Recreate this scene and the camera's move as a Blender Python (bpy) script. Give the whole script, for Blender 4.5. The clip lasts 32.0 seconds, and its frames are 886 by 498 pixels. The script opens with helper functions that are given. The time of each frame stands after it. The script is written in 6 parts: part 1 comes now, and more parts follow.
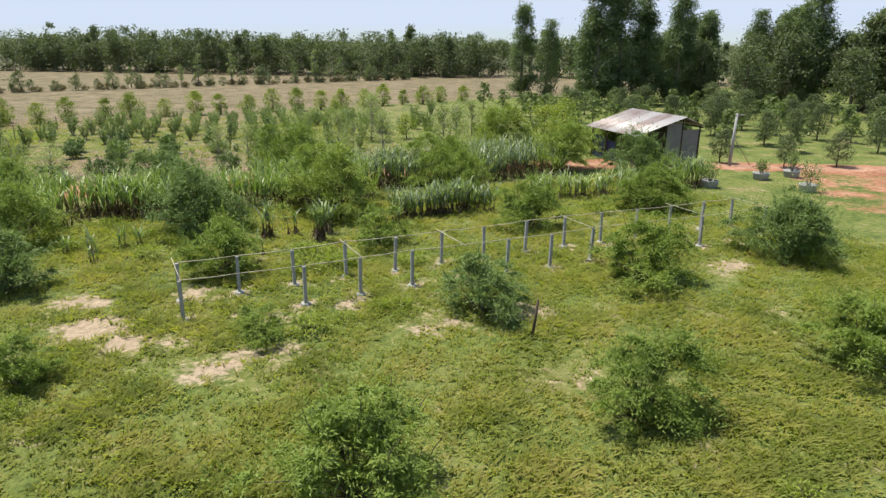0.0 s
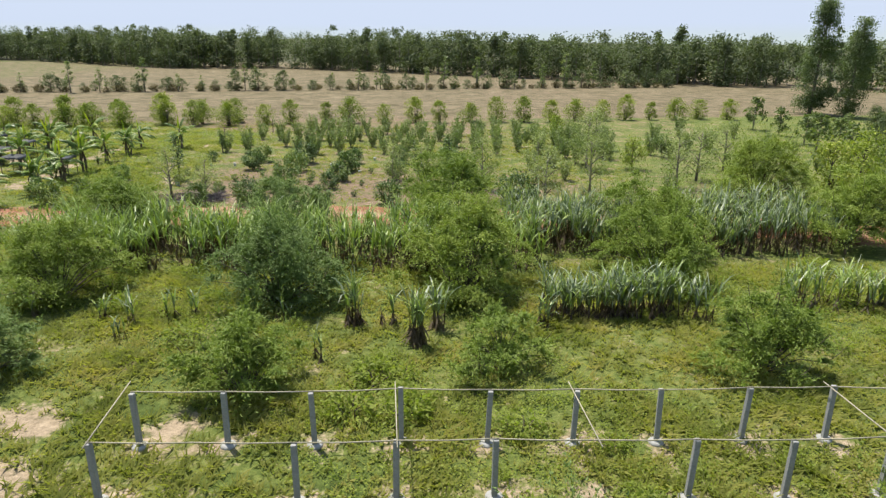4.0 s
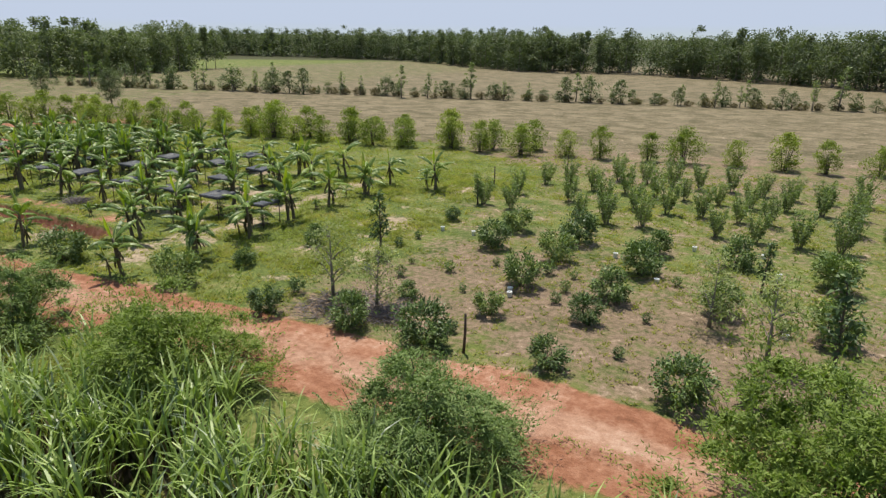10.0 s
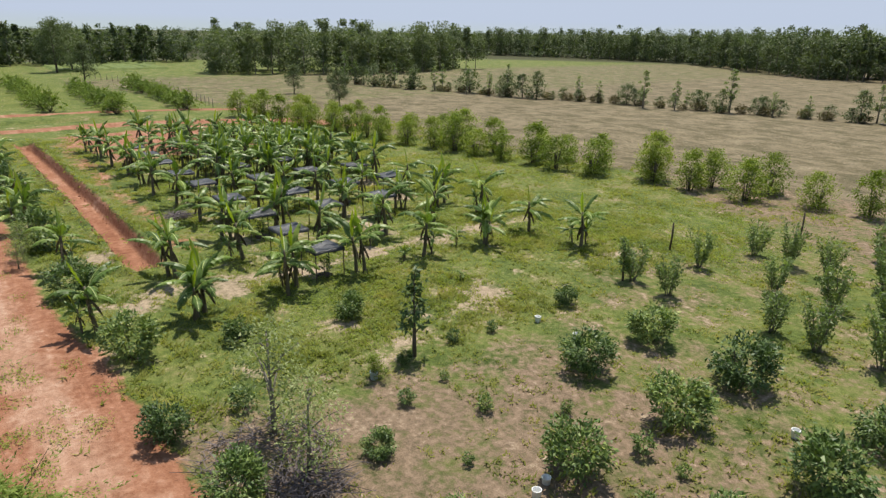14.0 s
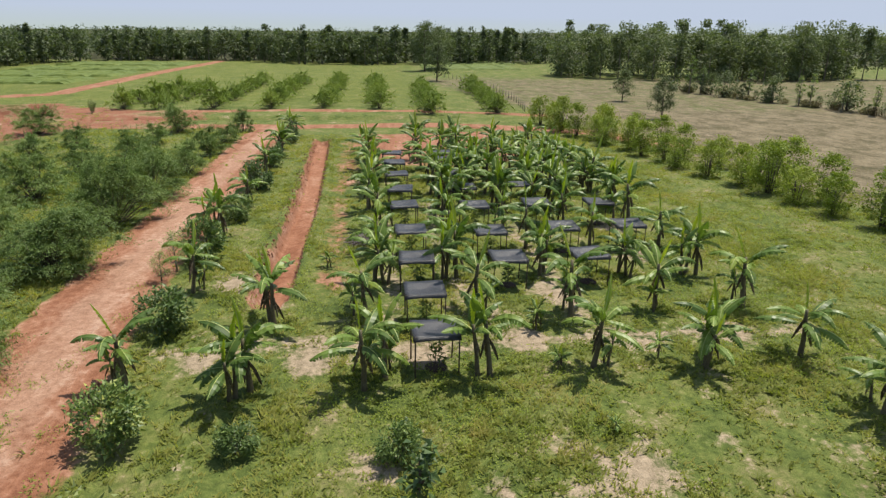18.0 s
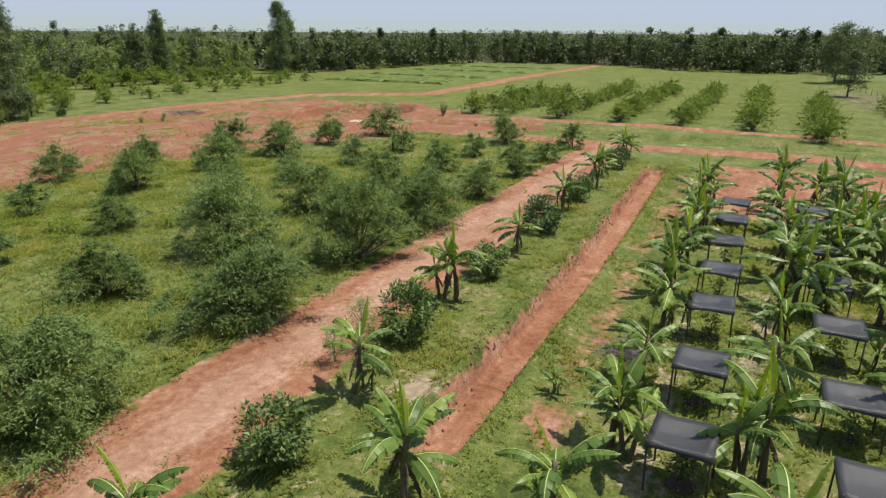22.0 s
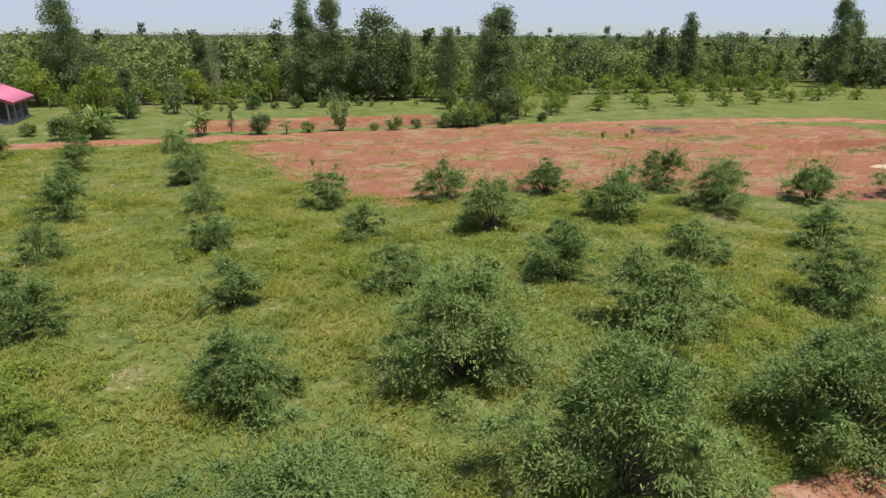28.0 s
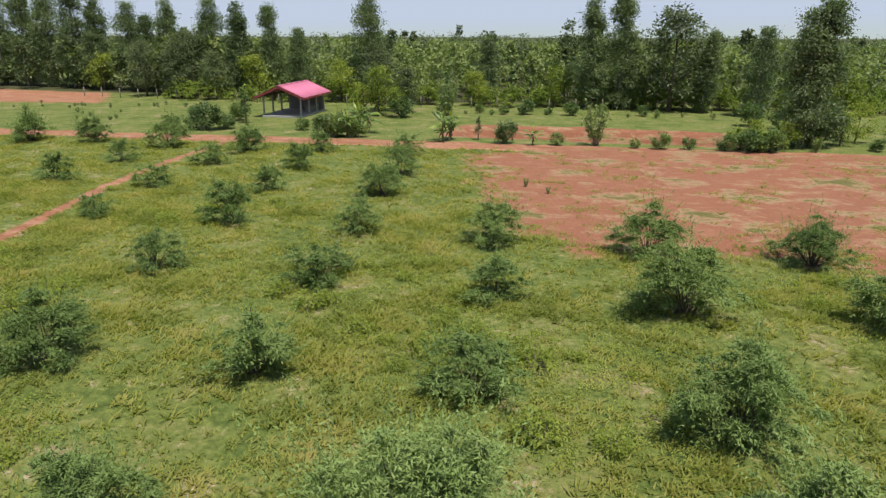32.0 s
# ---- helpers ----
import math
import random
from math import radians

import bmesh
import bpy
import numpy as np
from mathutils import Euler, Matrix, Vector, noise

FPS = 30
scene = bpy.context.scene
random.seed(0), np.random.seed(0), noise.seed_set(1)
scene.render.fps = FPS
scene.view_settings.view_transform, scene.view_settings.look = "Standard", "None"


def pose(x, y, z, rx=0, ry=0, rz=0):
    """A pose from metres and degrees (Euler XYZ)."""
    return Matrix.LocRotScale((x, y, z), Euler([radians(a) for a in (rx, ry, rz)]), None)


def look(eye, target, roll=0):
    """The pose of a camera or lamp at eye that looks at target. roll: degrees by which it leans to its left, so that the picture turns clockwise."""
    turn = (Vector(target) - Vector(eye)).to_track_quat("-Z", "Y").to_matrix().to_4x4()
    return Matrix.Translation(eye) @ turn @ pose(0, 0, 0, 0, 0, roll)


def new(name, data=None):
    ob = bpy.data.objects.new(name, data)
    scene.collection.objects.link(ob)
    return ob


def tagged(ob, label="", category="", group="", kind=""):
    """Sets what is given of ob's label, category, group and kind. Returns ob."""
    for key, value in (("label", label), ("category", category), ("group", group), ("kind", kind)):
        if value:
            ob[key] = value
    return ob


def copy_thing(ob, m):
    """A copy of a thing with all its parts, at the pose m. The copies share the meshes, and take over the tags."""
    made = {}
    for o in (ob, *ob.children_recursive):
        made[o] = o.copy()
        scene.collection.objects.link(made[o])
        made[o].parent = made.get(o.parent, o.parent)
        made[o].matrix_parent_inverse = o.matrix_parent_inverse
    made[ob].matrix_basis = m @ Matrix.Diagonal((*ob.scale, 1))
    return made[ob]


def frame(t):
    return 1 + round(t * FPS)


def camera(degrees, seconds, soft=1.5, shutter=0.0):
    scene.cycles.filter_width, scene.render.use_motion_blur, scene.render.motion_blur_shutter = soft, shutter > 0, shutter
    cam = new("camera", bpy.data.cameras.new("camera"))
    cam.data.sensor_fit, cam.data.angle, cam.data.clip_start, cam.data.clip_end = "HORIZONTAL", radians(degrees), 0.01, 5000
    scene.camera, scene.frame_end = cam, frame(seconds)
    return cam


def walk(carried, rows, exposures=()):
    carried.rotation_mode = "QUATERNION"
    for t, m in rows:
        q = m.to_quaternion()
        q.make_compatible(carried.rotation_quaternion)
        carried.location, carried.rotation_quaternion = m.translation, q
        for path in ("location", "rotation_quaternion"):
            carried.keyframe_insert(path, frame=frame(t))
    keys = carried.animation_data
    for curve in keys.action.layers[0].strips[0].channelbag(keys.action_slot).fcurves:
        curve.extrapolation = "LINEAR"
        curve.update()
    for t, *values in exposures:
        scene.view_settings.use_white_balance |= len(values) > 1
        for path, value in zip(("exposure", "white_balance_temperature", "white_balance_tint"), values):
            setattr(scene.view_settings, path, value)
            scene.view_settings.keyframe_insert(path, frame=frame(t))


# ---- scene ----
cam = camera(67.9, 32.0, 1.35)
METRES, EYE, TILT, LEAN, TURN = 97.82, 9.0, 0.0, 0.0, -23.4
ROWS = [
    (0.0, 0.0, 0.0, 0.0, 0.19, -17.48, -0.61),
    (0.5, 0.01, 0.0143, 0.0003, 3.09, -17.49, -0.63),
    (1.0, 0.0175, 0.0294, 0.0004, 5.97, -17.52, -0.67),
    (1.5, 0.0227, 0.0447, 0.0007, 8.87, -17.54, -0.7),
    (2.0, 0.0261, 0.0607, 0.0009, 11.74, -17.56, -0.71),
    (2.5, 0.0274, 0.0772, 0.0013, 14.53, -17.58, -0.73),
    (3.0, 0.0271, 0.0942, 0.0016, 17.34, -17.6, -0.75),
    (3.5, 0.0256, 0.111, 0.002, 20.12, -17.62, -0.78),
    (5.5, 0.0082, 0.1758, 0.0041, 30.5, -17.77, -0.79),
    (6.0, 0.0008, 0.1918, 0.0044, 32.88, -17.78, -0.81),
    (6.5, -0.0075, 0.2079, 0.0049, 35.23, -17.82, -0.79),
    (7.0, -0.0169, 0.2238, 0.0052, 37.57, -17.84, -0.78),
    (7.5, -0.0268, 0.239, 0.0055, 39.91, -17.86, -0.77),
    (8.0, -0.0363, 0.2539, 0.0058, 42.33, -17.89, -0.78),
    (8.5, -0.0445, 0.2691, 0.0061, 44.92, -17.9, -0.78),
    (9.0, -0.0519, 0.2843, 0.0065, 47.53, -17.94, -0.74),
    (9.5, -0.0586, 0.2997, 0.0068, 50.2, -17.95, -0.75),
    (10.0, -0.0651, 0.3151, 0.0069, 52.93, -17.97, -0.73),
    (10.5, -0.0716, 0.3304, 0.007, 55.67, -17.98, -0.74),
    (11.0, -0.0782, 0.346, 0.007, 58.43, -17.98, -0.72),
    (11.5, -0.0853, 0.3612, 0.0072, 61.19, -18.06, -0.69),
    (12.0, -0.0929, 0.3761, 0.0074, 64.07, -18.07, -0.74),
    (12.5, -0.1006, 0.391, 0.0077, 67.08, -18.13, -0.74),
    (13.0, -0.109, 0.4059, 0.0079, 70.1, -18.21, -0.64),
    (13.5, -0.1178, 0.4202, 0.008, 73.21, -18.21, -0.71),
    (14.0, -0.1272, 0.434, 0.0082, 76.78, -18.25, -0.67),
    (14.5, -0.1373, 0.4471, 0.0083, 80.61, -18.28, -0.68),
    (16.5, -0.1829, 0.4889, 0.0075, 95.91, -18.28, -0.46),
    (17.0, -0.1962, 0.4957, 0.0075, 99.86, -18.31, -0.54),
    (17.5, -0.2102, 0.5006, 0.0074, 103.87, -18.34, -0.54),
    (18.0, -0.2244, 0.5038, 0.0073, 107.87, -18.35, -0.49),
    (18.5, -0.2388, 0.5055, 0.0074, 111.88, -18.36, -0.47),
    (19.0, -0.2534, 0.5058, 0.0073, 115.94, -18.36, -0.39),
    (19.5, -0.268, 0.5043, 0.0072, 119.98, -18.35, -0.38),
    (20.0, -0.2823, 0.5019, 0.0071, 124.04, -18.34, -0.34),
    (20.5, -0.2963, 0.4978, 0.007, 128.1, -18.32, -0.3),
    (21.0, -0.3092, 0.4931, 0.0071, 131.9, -18.31, -0.3),
    (21.5, -0.3228, 0.4871, 0.0071, 135.94, -18.28, -0.27),
    (22.0, -0.3355, 0.48, 0.007, 139.91, -18.27, -0.27),
    (22.5, -0.3477, 0.4722, 0.0069, 143.94, -18.24, -0.26),
    (23.0, -0.3592, 0.4631, 0.0068, 148.09, -18.22, -0.27),
    (23.5, -0.3707, 0.454, 0.0067, 152.47, -18.2, -0.29),
    (24.0, -0.382, 0.445, 0.0067, 156.82, -18.2, -0.29),
    (24.5, -0.3929, 0.4357, 0.0067, 161.09, -18.19, -0.28),
    (25.0, -0.4035, 0.4267, 0.0066, 164.92, -18.17, -0.26),
    (25.5, -0.414, 0.4174, 0.0066, 167.78, -18.16, -0.27),
    (27.5, -0.4506, 0.3769, 0.006, 181.66, -18.08, -0.24),
    (28.0, -0.459, 0.3655, 0.0057, 185.35, -18.06, -0.26),
    (28.5, -0.4668, 0.3539, 0.0054, 189.02, -18.03, -0.26),
    (29.0, -0.4739, 0.3416, 0.0051, 192.83, -18.01, -0.25),
    (29.5, -0.48, 0.3287, 0.0048, 196.52, -17.98, -0.25),
    (30.0, -0.4855, 0.3154, 0.0045, 199.95, -17.97, -0.25),
    (30.5, -0.4903, 0.3017, 0.0042, 203.3, -17.96, -0.24),
    (31.0, -0.4944, 0.2876, 0.004, 206.65, -17.95, -0.27),
    (31.5, -0.4981, 0.2733, 0.0038, 210.01, -17.96, -0.24),
    (32.0, -0.5009, 0.259, 0.0035, 213.31, -17.94, -0.23),
]
walk(cam, [(t, pose(0, 0, EYE, TILT, LEAN, TURN) @ pose(METRES * x, METRES * y, METRES * z, 90 + pitch, roll, yaw)) for t, x, y, z, yaw, pitch, roll in ROWS],
     exposures=((0.0, 0.74), (3.5, 0.72), (7.0, 0.62), (11.0, 0.41), (18.0, 0.39), (24.5, 0.32), (28.0, 0.42), (32.0, 0.42)))

# ---- world, sun, exposure ----
SUN_FROM = Vector((-0.6, 0.7, 0.0)).normalized()
SUN_EL = radians(69)
world = bpy.data.worlds.new("world")
scene.world = world
world.use_nodes = True
wn, wl = world.node_tree.nodes, world.node_tree.links
wn.clear()
sky = wn.new("ShaderNodeTexSky")
sky.sky_type, sky.sun_disc = "NISHITA", False
sky.sun_elevation, sky.sun_rotation = SUN_EL, math.atan2(SUN_FROM.x, SUN_FROM.y)
sky.altitude, sky.air_density, sky.dust_density, sky.ozone_density = 150, 1.0, 0.6, 1.5
bg = wn.new("ShaderNodeBackground")
bg.inputs[1].default_value = 0.106
wout = wn.new("ShaderNodeOutputWorld")
haze = wn.new("ShaderNodeVectorMath")
haze.operation = "MINIMUM"
haze.inputs[1].default_value = (3.3, 3.75, 4.8)
wl.new(sky.outputs[0], haze.inputs[0])
veil = wn.new("ShaderNodeVectorMath")
veil.operation = "MULTIPLY_ADD"
veil.inputs[1].default_value, veil.inputs[2].default_value = (0.78, 0.78, 0.78), (1.2, 1.4, 1.6)
wl.new(haze.outputs[0], veil.inputs[0])
wl.new(veil.outputs[0], bg.inputs[0])
wl.new(bg.outputs[0], wout.inputs[0])
sun_data = bpy.data.lights.new("sun", "SUN")
sun_data.energy, sun_data.angle, sun_data.color = 5.0, radians(0.6), (1.0, 0.94, 0.82)
sun = new("sun", sun_data)
sun.matrix_world = look((SUN_FROM * math.cos(SUN_EL) + Vector((0, 0, math.sin(SUN_EL)))) * 200, (0, 0, 0))


# ---- material helpers ----
def material(name):
    m = bpy.data.materials.new(name)
    m.use_nodes = True
    m.node_tree.nodes.clear()
    return m, m.node_tree.nodes, m.node_tree.links


def ramp(nodes, stops):
    r = nodes.new("ShaderNodeValToRGB")
    while len(r.color_ramp.elements) < len(stops):
        r.color_ramp.elements.new(0.5)
    for e, (p, c) in zip(r.color_ramp.elements, stops):
        e.position, e.color = p, (*c, 1)
    return r


def noise_node(nodes, links, coords, scale, detail=4, rough=0.6):
    n = nodes.new("ShaderNodeTexNoise")
    n.inputs["Scale"].default_value, n.inputs["Detail"].default_value, n.inputs["Roughness"].default_value = scale, detail, rough
    links.new(coords, n.inputs["Vector"])
    return n


def calc(nodes, links, op, a, b=None, c=None):
    n = nodes.new("ShaderNodeMath")
    n.operation = op
    for i, v in enumerate((a, b, c)):
        if v is None:
            continue
        if isinstance(v, (int, float)):
            n.inputs[i].default_value = v
        else:
            links.new(v, n.inputs[i])
    return n.outputs[0]


def mix(nodes, links, fac, a, b, blend="MIX"):
    n = nodes.new("ShaderNodeMix")
    n.data_type, n.blend_type = "RGBA", blend
    for i, v in ((0, fac), (6, a), (7, b)):
        if isinstance(v, (int, float)):
            n.inputs[i].default_value = v
        elif isinstance(v, tuple):
            n.inputs[i].default_value = (*v, 1)
        else:
            links.new(v, n.inputs[i])
    return n.outputs[2]


def surface(name, stops, scale=3.0, rough=0.8, metal=0.0, bump=0.3, fine=25.0, per_object=0.0):
    """A weathered solid: two scales of noise drive the colour, the fine one also the relief."""
    m, n, l = material(name)
    geo = n.new("ShaderNodeTexCoord").outputs["Object"]
    big, small = noise_node(n, l, geo, scale, 5), noise_node(n, l, geo, fine, 3)
    f = calc(n, l, "MULTIPLY_ADD", small.outputs[0], 0.45, calc(n, l, "MULTIPLY", big.outputs[0], 0.55))
    if per_object:
        info = n.new("ShaderNodeObjectInfo")
        f = calc(n, l, "ADD", f, calc(n, l, "MULTIPLY", calc(n, l, "SUBTRACT", info.outputs["Random"], 0.5), per_object))
    col = ramp(n, stops)
    l.new(f, col.inputs[0])
    p = n.new("ShaderNodeBsdfPrincipled")
    l.new(col.outputs[0], p.inputs["Base Color"])
    p.inputs["Roughness"].default_value, p.inputs["Metallic"].default_value = rough, metal
    b = n.new("ShaderNodeBump")
    b.inputs["Strength"].default_value, b.inputs["Distance"].default_value = bump, 0.02
    l.new(small.outputs[0], b.inputs["Height"])
    l.new(b.outputs[0], p.inputs["Normal"])
    o = n.new("ShaderNodeOutputMaterial")
    l.new(p.outputs[0], o.inputs[0])
    return m


def foliage(name, stops, rough=0.5, through_light=0.35, per_object=0.35, gloss=0.4, by_leaf=0.6, patch_scale=1.1, patchy=0.8):
    """Leaves: colour varies leaf by leaf, plant by plant and in patches; some light passes through."""
    m, n, l = material(name)
    geo, info = n.new("ShaderNodeNewGeometry"), n.new("ShaderNodeObjectInfo")
    patch = noise_node(n, l, n.new("ShaderNodeTexCoord").outputs["Object"], patch_scale, 3)
    f = calc(n, l, "MULTIPLY_ADD", geo.outputs["Random Per Island"], by_leaf, calc(n, l, "MULTIPLY_ADD", patch.outputs[0], patchy, 0.18 - patchy / 2))
    f = calc(n, l, "MULTIPLY_ADD", calc(n, l, "SUBTRACT", info.outputs["Random"], 0.5), per_object, f)
    f = calc(n, l, "ADD", f, 0.3 - by_leaf / 2)
    col = ramp(n, stops)
    l.new(f, col.inputs[0])
    p, t, x = n.new("ShaderNodeBsdfPrincipled"), n.new("ShaderNodeBsdfTranslucent"), n.new("ShaderNodeMixShader")
    l.new(col.outputs[0], p.inputs["Base Color"])
    p.inputs["Roughness"].default_value, p.inputs["Specular IOR Level"].default_value = rough, gloss
    warm = mix(n, l, 1.0, col.outputs[0], (0.88, 1.0, 0.4), "MULTIPLY")
    l.new(warm, t.inputs[0])
    x.inputs[0].default_value = through_light
    l.new(p.outputs[0], x.inputs[1])
    l.new(t.outputs[0], x.inputs[2])
    o = n.new("ShaderNodeOutputMaterial")
    l.new(x.outputs[0], o.inputs[0])
    return m


